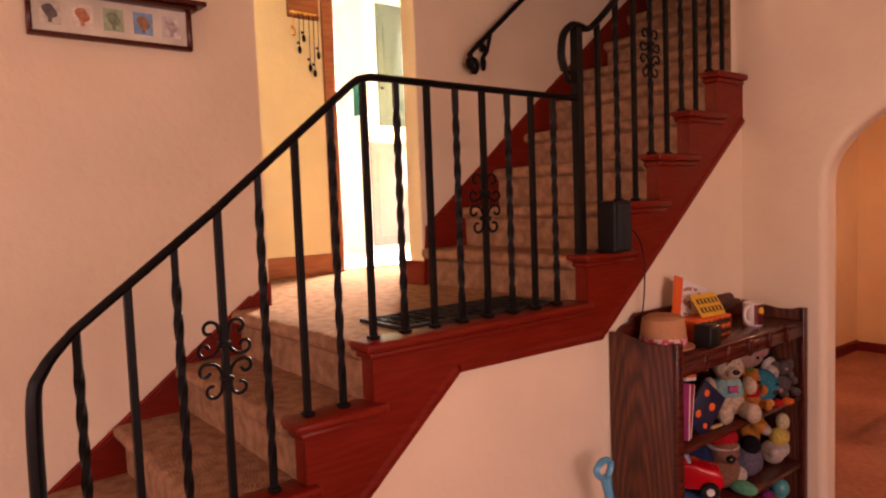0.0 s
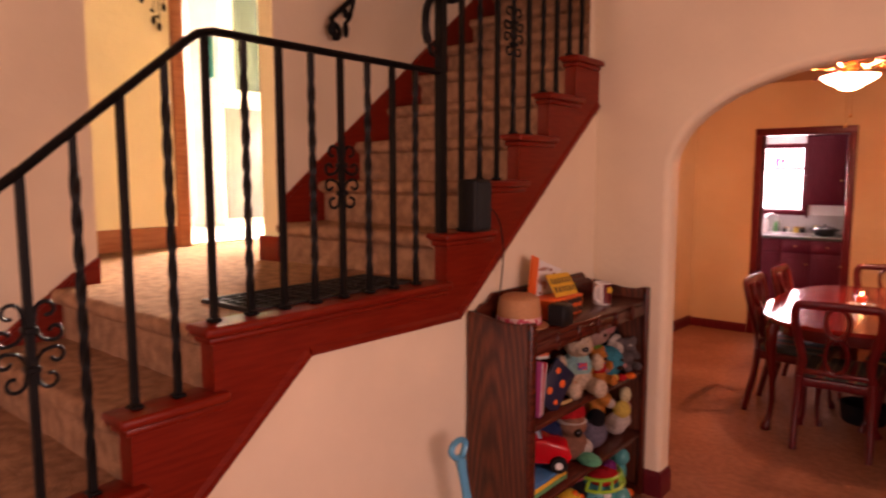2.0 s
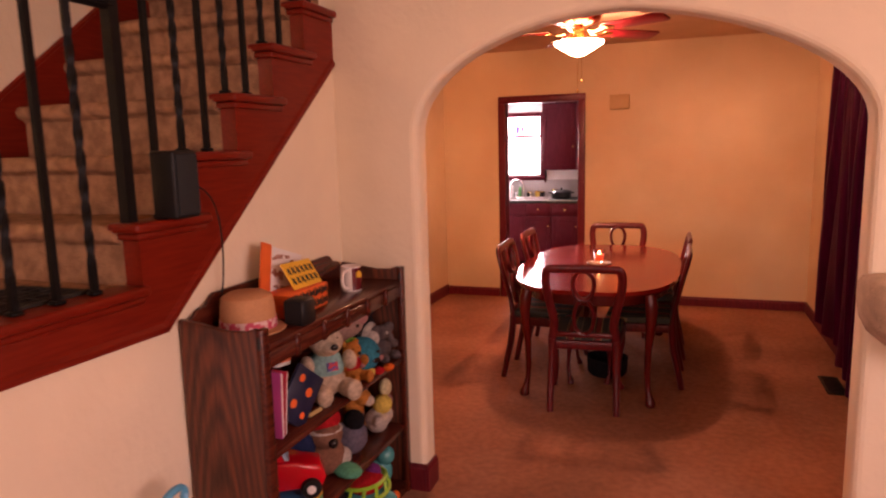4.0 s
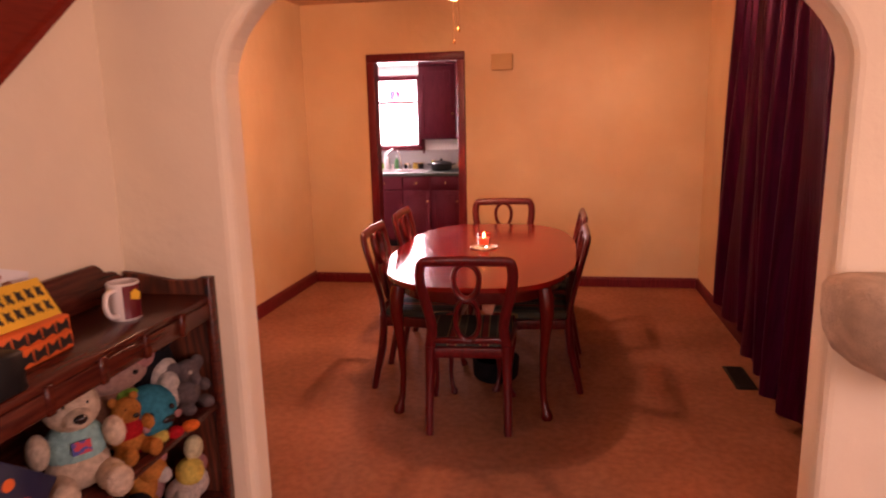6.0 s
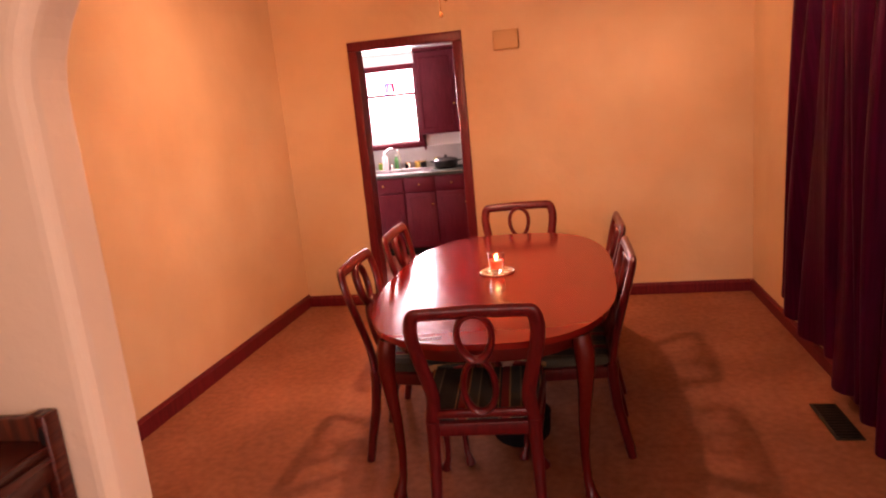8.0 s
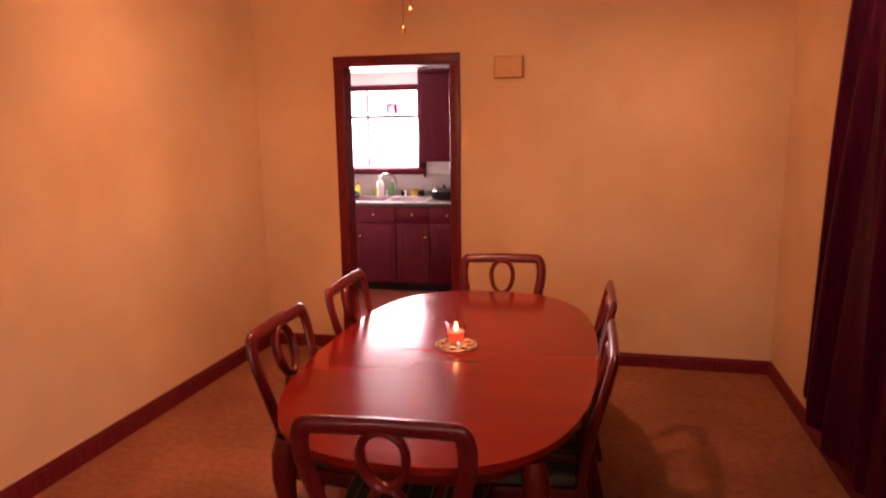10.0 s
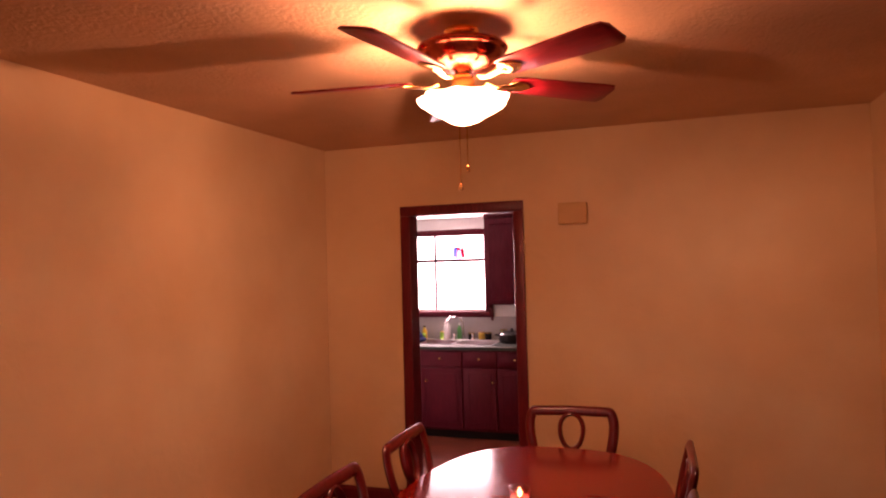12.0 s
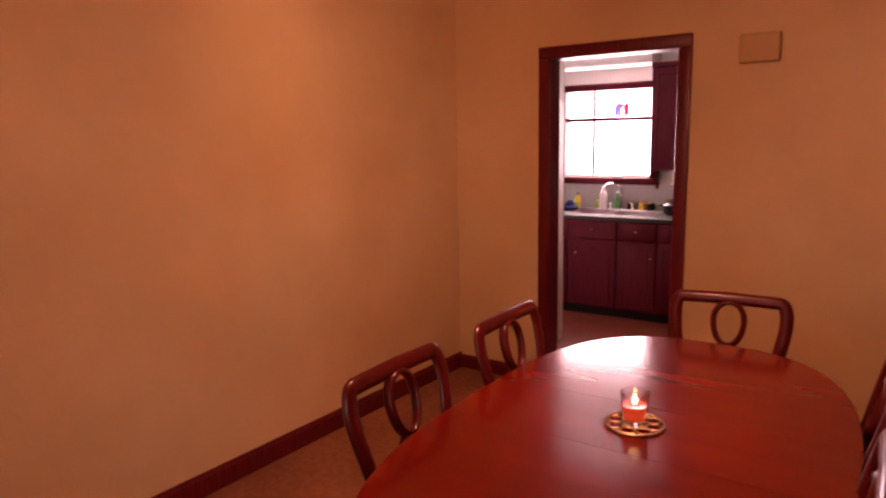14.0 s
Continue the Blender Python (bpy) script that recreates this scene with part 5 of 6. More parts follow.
# upper toy shelf
S1, S2, S3 = 0.665, 0.335, 0.05
bear((0.205, 4.285, S1), -38, CREAM, AQUA, "cream plush bear in an aqua shirt sitting on the shelf", 1.14)
bm = bmesh.new()
for b, m in (((-0.022, 0.022, -0.016, 0.016), 0),):
    add_box(bm, 0.064, 0.068, *b[:2], *b[2:])
fl = solid("shirt_badge", bm, mat("red_blue_print", (0.45, 0.03, 0.04), 0.7, second=(0.04, 0.05, 0.22), scale=70, lo=0.5, hi=0.53), "red and blue printed badge on the bear's shirt", "badge")
fl.matrix_world = pose(0.205, 4.285, S1 + 0.118, 0, -10, -38)
bear((0.225, 4.455, S1), -25, GOLD, RED, "small golden plush bear in a red shirt", 0.68)
toy("plush_ball_face", (0.225, 4.552, S1 + 0.060), -25, [(0, 0, 0.02, 0.078, (0.95, 1.1, 1), TEAL), (0.07, -0.03, 0.035, 0.008, O, SHINYBLACK), (0.07, 0.035, 0.04, 0.008, O, SHINYBLACK), (0.072, 0.022, 0.004, 0.018, (0.35, 1.2, 0.6), SHINYBLACK), (0.07, -0.048, 0.0, 0.012, (0.4, 1, 1), PINKF), (0.066, 0.056, 0.008, 0.012, (0.4, 1, 1), PINKF),
     (0.0, -0.055, 0.09, 0.03, (0.6, 1.2, 0.6), GREEN), (0.045, 0.0, -0.05, 0.026, (1, 1.2, 0.8), YELL), (0.06, 0.045, -0.05, 0.022, (1, 1.2, 0.8), RED), (0.07, 0.09, -0.045, 0.02, (1.2, 1.4, 0.8), ORNF), (0.05, -0.05, -0.05, 0.024, O, RED)], "round teal plush toy with a smiling face", scale=0.98)
toy("plush_cat_head", (0.155, 4.50, S1 + 0.10), -35, [(0, 0, 0.10, 0.066, (0.9, 1.45, 0.80), fur("mushroom", (0.36, 0.21, 0.165))), (0.03, 0.08, 0.135, 0.026, (0.7, 1, 1.3), PINKF), (0.03, -0.085, 0.135, 0.026, (0.7, 1, 1.3), PINKF), (0.056, 0.045, 0.105, 0.006, O, SHINYBLACK), (0, 0, 0.02, 0.06, (0.8, 1.1, 1.0), BROWN), (0, 0, -0.05, 0.06, (0.8, 1.1, 0.8), BROWN)], "tan plush cat lying on its side behind other toys", scale=1.12)
toy("plush_penguin", (0.125, 4.72, S1 + 0.02), -10, [(0, 0, 0.10, 0.085, (0.8, 0.9, 1.15), BLACKF), (0.02, 0.01, 0.20, 0.055, O, BLACKF), (0.065, 0.03, 0.215, 0.022, (1.2, 0.9, 0.8), ORNF), (0.055, 0.0, 0.08, 0.05, (0.6, 1, 1.2), WHITEF)], "black plush penguin with an orange beak", scale=1.15)
toy("plush_elephant", (0.225, 4.752, S1), -20, [(0, 0, 0.06, 0.055, (0.9, 1, 1.05), GREY), (0.02, 0, 0.145, 0.042, O, GREY), (0.01, -0.048, 0.155, 0.032, (0.5, 1, 1), GREY), (0.01, 0.048, 0.155, 0.032, (0.5, 1, 1), GREY), (0.062, 0, 0.125, 0.016, (1.2, 1, 1.6), GREY), (0.055, -0.04, 0.022, 0.024, (1.5, 1, 1), GREY), (0.055, 0.04, 0.022, 0.024, (1.5, 1, 1), GREY), (0.03, 0.06, 0.075, 0.02, (1.2, 1, 1.2), GREY), (0.056, -0.015, 0.15, 0.007, O, WHITEF)], "grey plush elephant sitting at the shelf end", scale=0.88)
toy("plush_lamb", (0.18, 4.685, S1 + 0.053), -10, [(0, 0, 0.0, 0.055, O, WHITEF), (0.035, 0.0, 0.06, 0.034, O, WHITEF), (0.03, 0.03, 0.08, 0.014, (1, 1, 1.6), PINKF)], "small white plush lamb", fuzz=0.004)


def book(at, size, turn, tilt, m, label, dots=None):
    t = thing("picture_book", at, label, "book", "children's books")
    t.matrix_world = pose(*at, tilt, 0, turn)
    d, w, h = size
    part("cover", B(-d / 2, d / 2, -w / 2, w / 2, 0, h, bevel=0.002), m, t)
    part("pages", B(-d / 2 + 0.004, d / 2 + 0.0008, -w / 2 + 0.003, w / 2 - 0.003, 0.004, h - 0.004), WHITEC, t)
    if dots:
        bm = bmesh.new()
        for x, z, r in dots:
            add_prism(bm, [(x + r * math.cos(w_), z + r * math.sin(w_)) for w_ in [2 * math.pi * j / 12 for j in range(12)]], -w / 2 - 0.0012, -w / 2 - 0.0002, "y")
            add_prism(bm, [(x + r * math.cos(w_), z + r * math.sin(w_)) for w_ in [2 * math.pi * j / 12 for j in range(12)]], w / 2 + 0.0002, w / 2 + 0.0012, "y")
        part("printed_dots", bm, ORANGE, t)
    return t


book((0.13, 3.852, S1), (0.22, 0.02, 0.235), 0, 0, mat("teal_cover", (0.05, 0.20, 0.22), 0.35), "teal hardback picture book standing on the shelf")
book((0.165, 3.882, S1), (0.20, 0.012, 0.225), 0, -3, mat("pink_cover", (0.40, 0.05, 0.18), 0.35), "thin pink picture book leaning on another")
book((0.17, 3.905, S1 + 0.002), (0.18, 0.010, 0.215), 0, -8, mat("red_cover", (0.42, 0.02, 0.04), 0.35), "thin red picture book leaning on others")
nb = thing("board_book", (0.2, 3.98, S1), "navy board book with orange dots leaning over sideways", "book", "children's books")
nb.matrix_world = pose(0.235, 3.90, S1 + 0.030, -2, 0, -12) @ Matrix.Rotation(radians(-38), 4, "X") @ Matrix.Translation((0, -0.035, 0.03))
part("cover", B(-0.007, 0.007, 0.0, 0.15, 0, 0.19, bevel=0.002), mat("navy_cover", (0.012, 0.016, 0.045), 0.35), nb)
bm = bmesh.new()
for y, z, r in ((0.05, 0.06, 0.016), (0.10, 0.12, 0.017), (0.04, 0.15, 0.014), (0.115, 0.04, 0.012)):
    ringpts = [(y + r * math.cos(w_), z + r * math.sin(w_)) for w_ in [2 * math.pi * j / 14 for j in range(14)]]
    add_prism(bm, ringpts, 0.0071, 0.0082, "x")
part("printed_dots", bm, ORANGE, nb)
sb = thing("snack_box", (0.14, 4.02, S1 + 0.20), "small striped carton resting on leaning books", "box")
sb.matrix_world = pose(0.13, 4.0, S1 + 0.205, -10, 0, 5)
for k, m in enumerate((WHITEC, ORANGE, RED, WHITEC)):
    part("stripe", B(-0.05, 0.07, -0.04, 0.05, 0.012 * k, 0.012 * k + 0.0118), m, sb)
solid("wooden_stick", add_tube(bmesh.new(), [(0.15, 4.0, S1 + 0.01), (0.265, 4.06, S1 + 0.012), (0.27, 4.12, S1 + 0.012)], 0.008, 6), mat("pale_wood_toy", (0.55, 0.36, 0.14), 0.5), "pale wooden toy stick lying on the shelf", "toy")

# middle shelf
car = thing("toy_car", (0.18, 3.945, S2), "shiny red plastic toy car with a driver's cabin", "toy car")
car.matrix_world = pose(0.19, 4.01, S2 + 0.0615, 0, 0, 35) @ Matrix.Scale(1.12, 4)
gb = thing("game_box", (0.15, 3.95, S2), "flat colourful game box under the toy car", "box")
for k, m in enumerate((mat("green_print", (0.10, 0.30, 0.12), 0.4), YELLOWC, mat("blue_print", (0.04, 0.16, 0.34), 0.4))):
    part("carton", B(-0.11, 0.12, -0.13, 0.15, 0.0204 * k, 0.0204 * k + 0.02, bevel=0.002), m, gb)
REDP = mat("shiny_red_plastic", (0.50, 0.008, 0.012), 0.18, vary=0.05)
bm = add_prism(bmesh.new(), [(-0.11, 0.03), (0.10, 0.03), (0.115, 0.06), (0.10, 0.10), (0.04, 0.115), (0.02, 0.125), (-0.03, 0.125), (-0.11, 0.115)], -0.055, 0.055, "y", bevel=0.012)
part("body", bm, REDP, car)
part("cabin", add_prism(bmesh.new(), [(-0.085, 0.12), (-0.01, 0.12), (-0.03, 0.175), (-0.075, 0.18)], -0.045, 0.045, "y", bevel=0.01), REDP, car)
part("windscreen", add_prism(bmesh.new(), [(-0.008, 0.122), (0.004, 0.122), (-0.022, 0.172), (-0.03, 0.172)], -0.038, 0.038, "y"), mat("pale_blue_plastic", (0.35, 0.45, 0.55), 0.2), car)
for x in (-0.065, 0.065):
    for y in (-0.058, 0.058):
        wh = part("wheel", add_lathe(bmesh.new(), [(0, -0.012), (0.03, -0.012), (0.033, -0.006), (0.033, 0.006), (0.03, 0.012), (0, 0.012)], sides=18), BLACKPL, car)
        wh.matrix_local = pose(x, y, 0.033, 90, 0, 0)
        part("hub", add_lathe(bmesh.new(), [(0, -0.016), (0.014, -0.014), (0.014, 0.014), (0, 0.016)], sides=14), WHITEC, wh)
toy("plush_santa_dog", (0.185, 4.275, S2), -35, [(0, 0, 0.08, 0.075, (0.9, 1.05, 1.05), BROWN), (0.02, 0, 0.17, 0.062, (1, 1.05, 0.9), BROWN), (0.0, 0.0, 0.225, 0.062, (1, 1.1, 0.85), RED), (0.012, 0, 0.19, 0.066, (1, 1.08, 0.22), WHITEF), (-0.01, -0.075, 0.235, 0.022, O, WHITEF), (0.078, 0, 0.155, 0.02, O, SHINYBLACK)], "brown plush dog wearing a red santa hat", scale=1.02)
toy("green_slipper", (0.235, 4.30, S2), -20, [(0.04, 0.0, 0.025, 0.05, (1.5, 0.95, 0.5), fur("mint", (0.08, 0.36, 0.22))), (-0.02, 0.02, 0.055, 0.045, (1, 1.1, 0.9), WHITEF)], "mint green and white soft slipper", "slipper")
toy("plush_mole", (0.20, 4.475, S2), -20, [(0, 0, 0.075, 0.072, (0.9, 1.0, 1.05), LILAC), (0.02, 0.0, 0.15, 0.045, O, BLACKF)], "lilac-grey round plush toy")
toy("plush_leaf", (0.13, 4.165, S2 + 0.125), -50, [(0, 0, 0.11, 0.05, (0.35, 0.65, 1.1), YELL), (0.0, 0.0, 0.165, 0.025, (0.3, 0.6, 1.5), YELL), (0, 0, 0.02, 0.07, (0.7, 1, 1), NAVY), (0, 0.0, -0.06, 0.07, (0.7, 1, 1), NAVY)], "navy plush toy with a yellow leaf shape")
toy("plush_rabbit", (0.10, 4.40, S2 + 0.05), -20, [(0, 0, 0.17, 0.06, (1, 1.3, 0.9), BROWN), (0, 0, 0.08, 0.07, (0.8, 1, 1.2), BROWN), (0, 0, 0.0, 0.07, (0.8, 1, 0.7), BROWN), (0.03, 0.05, 0.21, 0.02, (1, 1.8, 0.7), RED)], "tan plush rabbit with a red ribbon")
toy("plush_giraffe", (0.155, 4.57, S2 + 0.01), -20, [(0, 0, 0.06, 0.06, O, GOLD), (0.01, 0, 0.15, 0.05, (0.9, 1, 1.2), GOLD), (0.045, 0.02, 0.20, 0.04, (1.2, 1, 0.9), GOLD), (0.08, 0.03, 0.19, 0.024, O, WHITEF), (0.0, -0.04, 0.235, 0.016, (0.7, 1, 1.6), GREEN), (0.0, 0.05, 0.24, 0.016, (0.7, 1, 1.6), GREEN)], "orange plush giraffe with pale muzzle")
toy("plush_pig", (0.09, 4.68, S2 + 0.03), -15, [(0, 0, 0.05, 0.065, O, PINKF), (0.01, 0, 0.17, 0.06, (1, 1.1, 1), PINKF), (0.065, 0.015, 0.165, 0.025, O, PINKF), (0.0, -0.05, 0.23, 0.02, (0.5, 1, 1.4), PINKF), (0, 0.0, 0.0, 0.05, (1, 1, 0.6), PINKF)], "rose plush pig behind other toys")
toy("plush_duck", (0.21, 4.70, S2), -15, [(0, 0, 0.055, 0.055, O, WHITEF), (0.02, 0.02, 0.13, 0.045, O, YELL), (0.04, -0.03, 0.07, 0.03, O, WHITEF), (0.02, 0.045, 0.20, 0.034, (0.8, 1, 1.2), fur("pale_yellow", (0.60, 0.52, 0.30)))], "white and pale yellow plush duckling")
toy("plush_grey_mouse", (0.20, 4.785, S2), -15, [(0, 0, 0.05, 0.05, O, WHITEF), (0.02, 0, 0.12, 0.036, O, PINKF), (0.0, 0.03, 0.155, 0.02, (0.5, 1, 1), PINKF)], "small pale plush mouse")

# bottom shelf
PLO, PLY, PLG, PLT = mat("orange_plastic", (0.75, 0.13, 0.015), 0.25), mat("yellow_plastic", (0.68, 0.42, 0.03), 0.3), mat("lime_plastic", (0.22, 0.45, 0.03), 0.28), mat("turquoise_plastic", (0.05, 0.30, 0.30), 0.25)
solid("orange_ball", add_ball(bmesh.new(), (0.215, 4.055, S3 + 0.09), 0.09, O, 20, 14), PLO, "glossy orange plastic ball", "ball", "toys in the bookcase")
toy("spotted_ball", (0.20, 4.24, S3 + 0.08), 0, [(0, 0, 0, 0.08, O, PLY)] + [(0.072 * math.cos(a) * math.cos(b), 0.072 * math.sin(a) * math.cos(b), 0.072 * math.sin(b), 0.018, O, PLO) for a, b in ((0, 0.1), (-0.7, 0.5), (0.6, 0.6), (-0.5, -0.4), (1.2, 0.0), (0.2, 1.1))], "yellow plastic ball with orange spots", "ball", fuzz=0)
toy("turtle_toy", (0.225, 4.50, S3), -20, [(0, 0, 0.07, 0.10, (1, 1.25, 0.7), PLT), (0.09, 0.06, 0.06, 0.045, O, PLT), (0.09, -0.09, 0.045, 0.04, O, PLT), (0.085, -0.03, 0.085, 0.022, O, WHITEC), (-0.02, 0.12, 0.05, 0.05, O, PLT), (0.03, 0.0, 0.15, 0.07, (1, 1.2, 0.6), RED), (0.02, 0.05, 0.18, 0.035, O, fur("purple", (0.2, 0.03, 0.16))), (0.1, 0.1, 0.07, 0.02, O, ORNF)], "turquoise plastic turtle toy filled with balls", "toy", fuzz=0)
bm = bmesh.new()
for zz, rr in ((0.115, 0.115), (0.165, 0.10)):
    add_tube(bm, [(rr * math.cos(w), 1.15 * rr * math.sin(w), zz) for w in [2 * math.pi * k / 24 for k in range(25)]], 0.009, 6, cap=False)
for k in range(12):
    w = 2 * math.pi * k / 12
    add_tube(bm, [(0.115 * math.cos(w), 1.15 * 0.115 * math.sin(w), 0.115), (0.10 * math.cos(w + 0.1), 1.15 * 0.10 * math.sin(w + 0.1), 0.165)], 0.008, 6)
for v in bm.verts:
    v.co += Vector((0.225, 4.50, S3))
solid("toy_cage_ring", bm, PLG, "lime green plastic lattice ring on the turtle toy", "toy", "toys in the bookcase")
toy("patterned_ball", (0.16, 4.37, S3 + 0.19), 0, [(0, 0, 0, 0.055, O, PINK), (0, 0, -0.1, 0.07, O, BLACKF), (0, 0.0, -0.17, 0.05, (1, 1, 0.4), BLACKF)], "pink patterned ball on dark soft toys", "ball", fuzz=0)
toy("plush_brown_dog", (0.13, 4.56, S3 + 0.13), 0, [(0, 0, 0.06, 0.06, O, BROWN), (0, 0, -0.04, 0.075, O, BROWN), (0.02, -0.05, 0.09, 0.02, O, BROWN)], "brown plush dog behind the turtle toy")
toy("toy_blocks", (0.20, 3.90, S3), 20, [(0, 0, 0.05, 0.05, (1, 1, 1), PLG), (0.03, 0.05, 0.12, 0.035, (1, 1.8, 0.7), REDP), (0.03, -0.03, 0.14, 0.04, O, WHITEC), (0.0, 0.0, 0.20, 0.035, O, AQUA), (0.05, 0.0, 0.05, 0.03, O, PLY)], "heap of small colourful plastic toys", "toy", fuzz=0)
toy("turquoise_cup", (0.20, 4.73, S3), 0, [(0, 0, 0.08, 0.06, (1, 1, 1.3), PLT), (0.03, 0, 0.16, 0.045, O, PLT)], "turquoise plastic toy beaker", "toy", fuzz=0)

# blue toy rake with a looped handle
BLUEP = mat("sky_blue_plastic", (0.07, 0.32, 0.50), 0.3, vary=0.06)
rk = thing("toy_shovel", (0.12, 3.52, 0.0), "sky blue plastic toy shovel leaning on the wall", "toy shovel")
rk.matrix_world = pose(0.185, 3.615, 0.012, 9, -5, 0)
loop = [(0, (0.040 + 0.013 * math.sin(w)) * math.cos(w), 0.612 + 0.034 * math.sin(w)) for w in [2 * math.pi * k / 24 for k in range(25)]]
part("handle", add_tube(bmesh.new(), loop, 0.014, 8, cap=False, flat=0.8), BLUEP, rk)
part("shaft", add_tube(bmesh.new(), [(0, 0, 0.584), (0, 0, 0.51), (0, 0, 0.16)], [0.022, 0.017, 0.016], 10), BLUEP, rk)
part("blade", add_prism(bmesh.new(), [(-0.06, 0.17), (0.06, 0.17), (0.055, 0.03), (0.03, 0.003), (-0.03, 0.003), (-0.055, 0.03)], -0.008, 0.008, "x", bevel=0.003), BLUEP, rk)

# padded wall perch right of the arch
bm = bmesh.new()
rings = []
for f, z in ((0.05, 1.115), (0.80, 1.118), (0.95, 1.108), (1.0, 1.085), (1.0, 1.02), (0.97, 0.96), (0.88, 0.90), (0.70, 0.85), (0.45, 0.82), (0.05, 0.81)):
    ring = [(2.435 + 0.335 * f * math.cos(w), AY0 - 0.003 - 0.30 * f * math.sin(w), z + 0.006 * math.sin(5 * w)) for w in [math.pi * k / 24 for k in range(25)]]
    rings.append([bm.verts.new(q) for q in ring])
for r, q in zip(rings, rings[1:]):
    for k in range(24):
        bm.faces.new((r[k], r[k + 1], q[k + 1], q[k]))
    bm.faces.new((r[24], r[0], q[0], q[24]))
solid("wall_perch", bm, mat("beige_fleece", (0.56, 0.42, 0.30), 0.95, vary=0.12, scale=20, bump=0.8, bump_scale=120), "beige fleece padded half-round pouch perch fixed to the wall", "wall perch")

# ---- things on and under the dining table ----
co_ = thing("candle_coaster", (0.935, 7.03, TZ), "gilt openwork metal coaster on the table", "coaster")
bm = bmesh.new()
for k in range(8):
    w0 = 2 * math.pi * k / 8
    cx, cy = 0.058 * math.cos(w0), 0.058 * math.sin(w0)
    add_tube(bm, [(cx + 0.022 * math.cos(w), cy + 0.022 * math.sin(w), 0.005) for w in [2 * math.pi * j / 14 for j in range(15)]], 0.0035, 5, cap=False)
    cx, cy = 0.024 * math.cos(w0 + 0.4), 0.024 * math.sin(w0 + 0.4)
    add_tube(bm, [(cx + 0.018 * math.cos(w), cy + 0.018 * math.sin(w), 0.005) for w in [2 * math.pi * j / 12 for j in range(13)]], 0.003, 5, cap=False)
add_tube(bm, [(0.084 * math.cos(w), 0.084 * math.sin(w), 0.005) for w in [2 * math.pi * j / 32 for j in range(33)]], 0.004, 6, cap=False)
part("scrollwork", bm, mat("worn_gilt", (0.50, 0.40, 0.27), 0.42, metal=1.0, vary=0.25, scale=60), co_)
cn = thing("candle", (0.935, 7.03, TZ + 0.009), "lit red candle in a flared glass cup", "candle")
cn.scale = (1.22, 1.22, 1.18)
gl = part("glass", add_lathe(bmesh.new(), [(0.0, 0.0), (0.026, 0.0), (0.028, 0.004), (0.030, 0.03), (0.034, 0.078), (0.0325, 0.079), (0.0285, 0.032), (0.026, 0.012), (0.0, 0.012)], sides=28), glass_mat("clear_glass"), cn)
gl.visible_shadow = False
wax = mat("red_candle_wax", (0.60, 0.05, 0.015), 0.35, vary=0.08)
wb_ = wax.node_tree.nodes["Principled BSDF"]
wb_.inputs["Subsurface Weight"].default_value = 0.6
wb_.inputs["Subsurface Radius"].default_value = (0.03, 0.008, 0.003)
# Faint red emission stands in for flame light scattered through the wax.
wb_.inputs["Emission Color"].default_value = (1.0, 0.12, 0.03, 1)
wb_.inputs["Emission Strength"].default_value = 0.35
part("wax", add_lathe(bmesh.new(), [(0.0, 0.0125), (0.025, 0.0125), (0.0275, 0.034), (0.029, 0.046), (0.012, 0.043), (0.0, 0.042)], sides=24), wax, cn)
part("wick", add_tube(bmesh.new(), [(0, 0, 0.042), (0.001, 0, 0.049)], 0.001, 5), BLACKPL, cn)
part("flame", add_lathe(bmesh.new(), [(0.0, 0.047), (0.004, 0.050), (0.0055, 0.056), (0.004, 0.064), (0.0015, 0.071), (0.0, 0.074)], sides=10), glow("flame_glow", (1.0, 0.62, 0.22), 14), cn)
bk = thing("black_basket", (1.03, 6.74, 0.0), "low round black basket under the table", "basket")
part("bowl", add_lathe(bmesh.new(), [(0.0, 0.0), (0.12, 0.0), (0.135, 0.02), (0.14, 0.09), (0.135, 0.12), (0.12, 0.115), (0.11, 0.03), (0.0, 0.03)], sides=24), BLACKF, bk)
part("rim", add_tube(bmesh.new(), [(0.135 * math.cos(w), 0.135 * math.sin(w), 0.12) for w in [2 * math.pi * k / 28 for k in range(29)]], 0.009, 6, cap=False), BLACKF, bk)
tagp = solid("paper_tag", B(0.985, 1.025, 6.40, 6.402, TZ - 0.165, TZ - 0.11), WHITEC, "white paper tag hanging below the table apron", "tag")

# ---- kitchen clutter ----
def bottle(name, at, r, h, m, cap, label, neck=0.4):
    t = thing(name, at, label, "bottle", "kitchen bottles")
    part("bottle_body", add_lathe(bmesh.new(), [(0, 0), (r, 0), (r, h * 0.62), (r * 0.8, h * 0.72), (r * neck, h * 0.8), (r * neck, h * 0.9), (0, h * 0.9)], sides=16), m, t)
    part("cap", add_lathe(bmesh.new(), [(0, h * 0.9), (r * neck * 1.2, h * 0.9), (r * neck * 1.1, h), (0, h)], sides=12), cap, t)
    return t


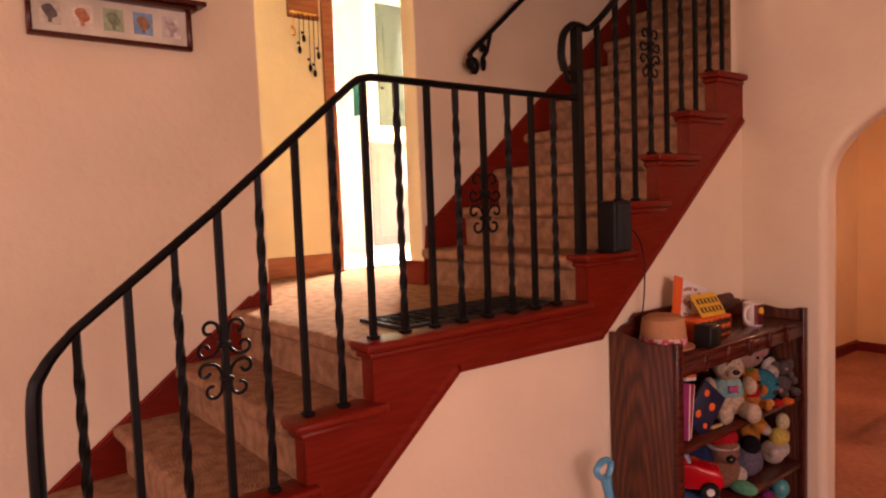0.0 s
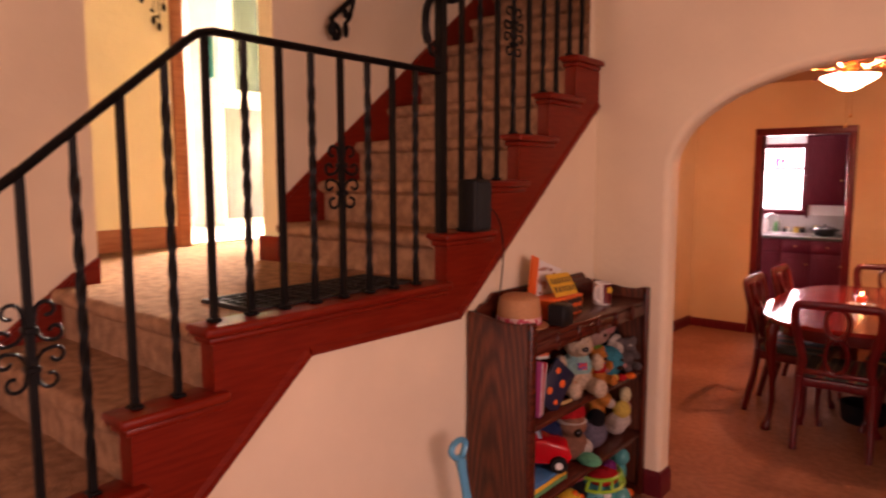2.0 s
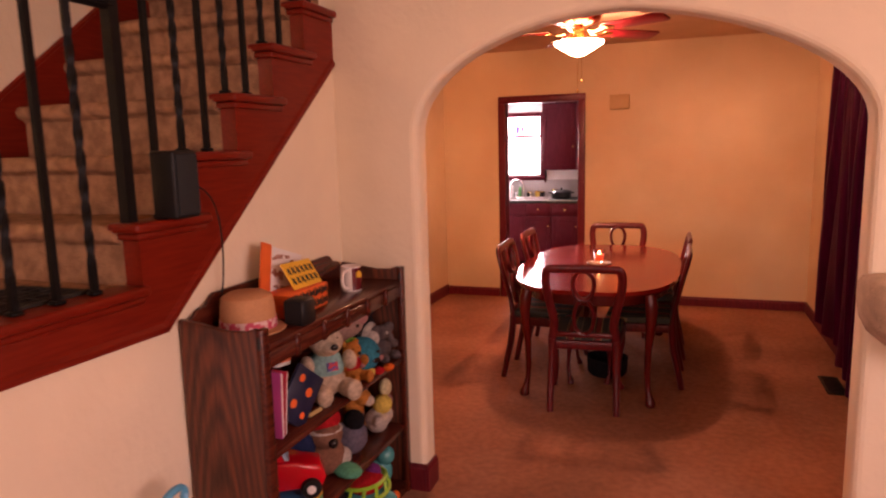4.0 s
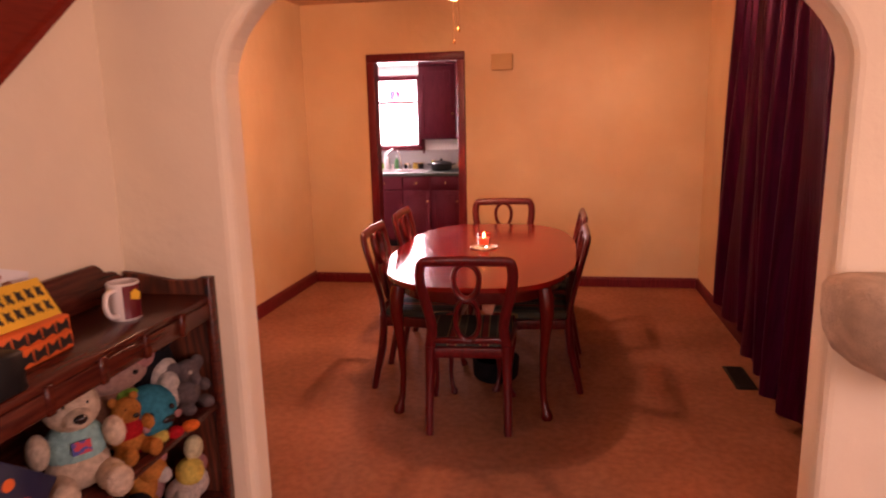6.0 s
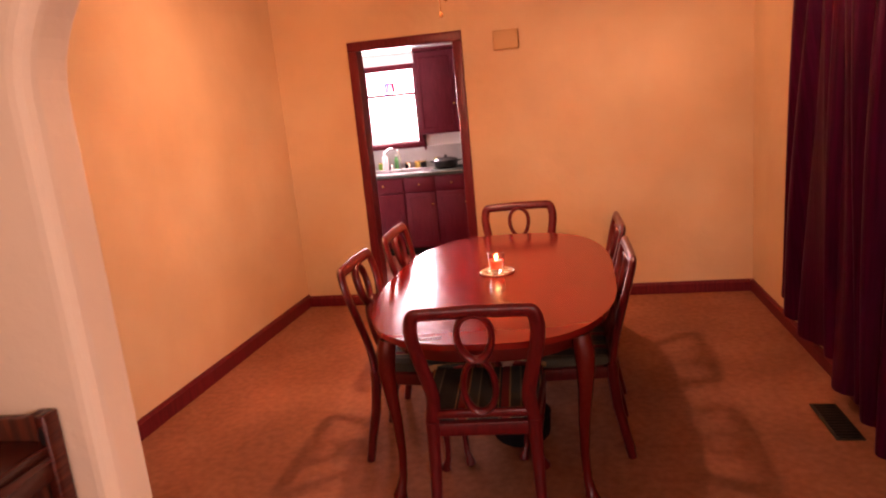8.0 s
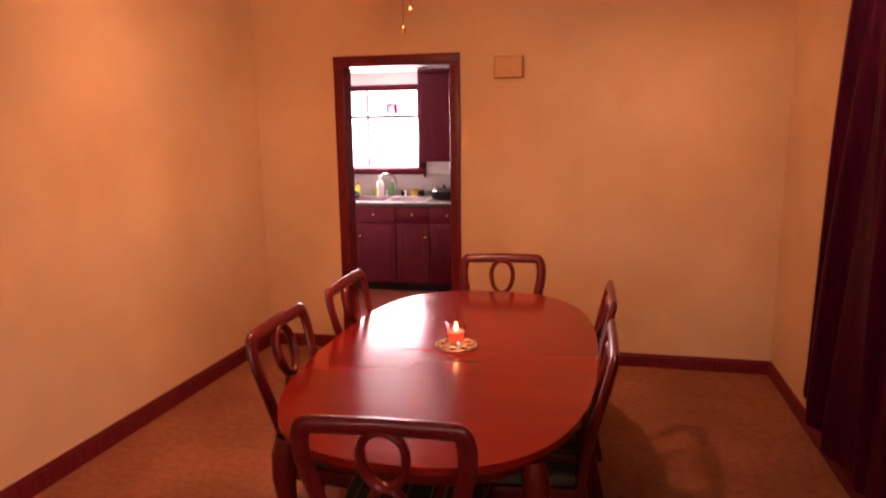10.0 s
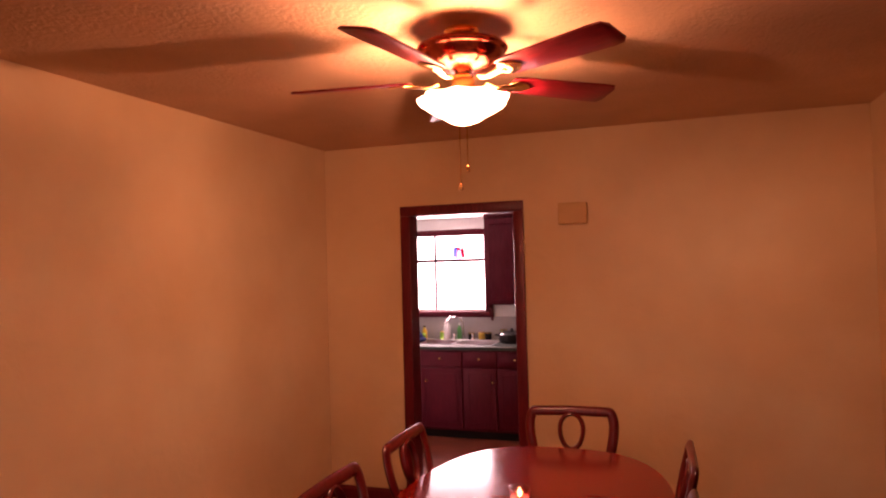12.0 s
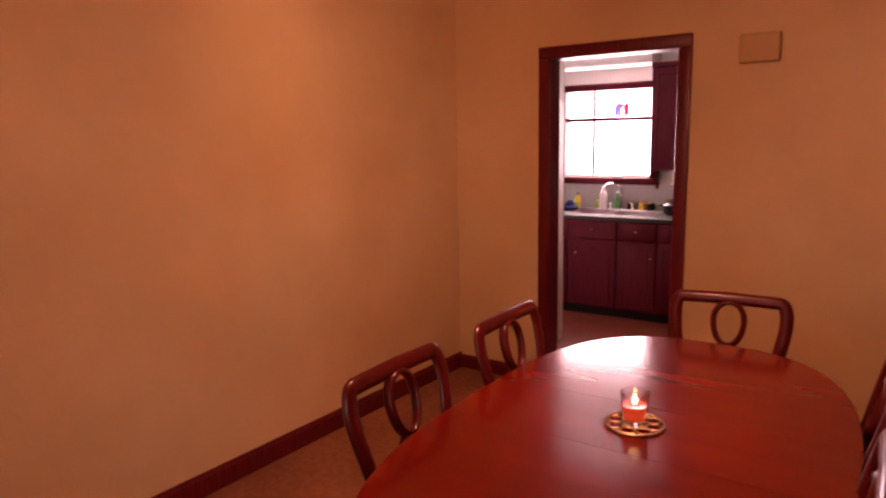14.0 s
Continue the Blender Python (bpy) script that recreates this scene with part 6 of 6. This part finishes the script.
shelf_ob = thing("sash_shelf", (-0.755, KY1 + 0.012, 1.70), "narrow shelf strip on the window meeting rail", "shelf")
part("strip", B(-0.41, 0.41, -0.03, 0.017, 0.028, 0.036), KITCHENWOOD, shelf_ob)
bottle("blue_bottle", (-0.662, KY1 + 0.005, 1.736), 0.021, 0.15, glass_mat("cobalt_glass", (0.06, 0.08, 0.55)), BLACKPL, "cobalt blue glass bottle on the window shelf")
bottle("red_bottle", (-0.612, KY1 + 0.005, 1.736), 0.023, 0.145, glass_mat("ruby_glass", (0.75, 0.02, 0.05)), BLACKPL, "ruby red glass bottle on the window shelf")
bottle("soap_bottle", (-0.72, 11.13, 0.896), 0.035, 0.22, WHITE, WHITE, "white plastic dish soap bottle by the sink")
bottle("green_bottle", (-0.60, 11.165, 0.896), 0.024, 0.17, mat("green_plastic", (0.05, 0.28, 0.08), 0.3), WHITE, "green dish soap bottle by the sink")
bottle("yellow_bottle", (-0.96, 11.10, 0.896), 0.028, 0.15, PLY, BLACKPL, "yellow bottle on the worktop")
for x, m, h in ((-0.78, GREEN, 0.09), (-0.47, BLACKPL, 0.075), (-0.36, YELL, 0.085), (-0.29, BLACKPL, 0.08), (-0.13, GREEN, 0.11)):
    j = thing("kitchen_jar", (x, 11.165, 0.896), "small dark kitchen jar with a metal lid", "jar", "jars behind the sink")
    part("jar_body", add_lathe(bmesh.new(), [(0, 0), (0.03, 0), (0.033, 0.008), (0.033, h - 0.012), (0, h - 0.012)], sides=16), m, j)
    part("lid", add_lathe(bmesh.new(), [(0, h - 0.0118), (0.034, h - 0.0118), (0.034, h), (0, h)], sides=16), BRASS, j)
pot = thing("cooking_pot", (0.0, 10.98, 0.896), "black cooking pot with lid on the worktop", "pot")
part("pot_body", add_lathe(bmesh.new(), [(0, 0), (0.10, 0), (0.125, 0.02), (0.13, 0.085), (0.0, 0.085)], sides=24), BLACKPL, pot)
part("lid", add_lathe(bmesh.new(), [(0.0, 0.0855), (0.132, 0.0855), (0.12, 0.10), (0.05, 0.118), (0.0, 0.12)], sides=24), mat("dark_glass_lid", (0.05, 0.05, 0.05), 0.1), pot)
part("lid_knob", add_ball(bmesh.new(), (0, 0, 0.13), 0.016, u=10, v=6), BLACKPL, pot)
for s_ in (-1, 1):
    part("pot_handle", add_tube(bmesh.new(), [(s_ * 0.128, -0.03, 0.07), (s_ * 0.165, -0.02, 0.078), (s_ * 0.165, 0.02, 0.078), (s_ * 0.128, 0.03, 0.07)], 0.007, 6), BLACKPL, pot)
toy("fruit_bowl", (-0.95, 10.90, 0.896), 0, [(0, 0, 0.03, 0.08, (1, 1.2, 0.35), NAVY), (0, 0, 0.06, 0.045, O, NAVY), (0.03, 0.05, 0.065, 0.03, O, GREEN)], "dark blue bowl on the kitchen worktop", "bowl", "kitchen bowls", fuzz=0)
fg = thing("pantry_cupboard", (-0.92, 9.58, 0.004), "tall white pantry cupboard beside the kitchen doorway", "cupboard")
part("cabinet", B(-0.35, 0.35, -0.37, 0.31, 0, 2.20, bevel=0.012, segments=2), WHITE, fg)
part("upper_door", B(-0.345, 0.345, 0.312, 0.335, 1.285, 2.19, bevel=0.006, segments=2), WHITE, fg)
part("lower_door", B(-0.345, 0.345, 0.312, 0.335, 0.06, 1.268, bevel=0.006, segments=2), WHITE, fg)
part("hinge", B(0.30, 0.352, 0.29, 0.338, 1.2685, 1.2845), STEEL, fg)

# coloured glass hangings against the kitchen window
for x0, x1, c, n in ((-0.675, -0.635, (0.05, 0.10, 0.45), "blue"), (-0.61, -0.57, (0.75, 0.02, 0.10), "red")):
    sc = thing("suncatcher", ((x0 + x1) / 2, KY1 + 0.058, 1.74), n + " glass suncatcher hanging against the kitchen window", "suncatcher", "window suncatchers")
    hw = (x1 - x0) / 2
    part("glass", add_prism(bmesh.new(), [(-hw, 0.02), (0, 0.0), (hw, 0.02), (hw * 0.9, 0.11), (0, 0.135), (-hw * 0.9, 0.11)], -0.002, 0.0025, "y"), mat(n + "_stained_glass", c, 0.2), sc)
    part("hook", add_tube(bmesh.new(), [(0, 0.0, 0.133), (0, 0.0, 0.155)], 0.002, 6), BRASS, sc)
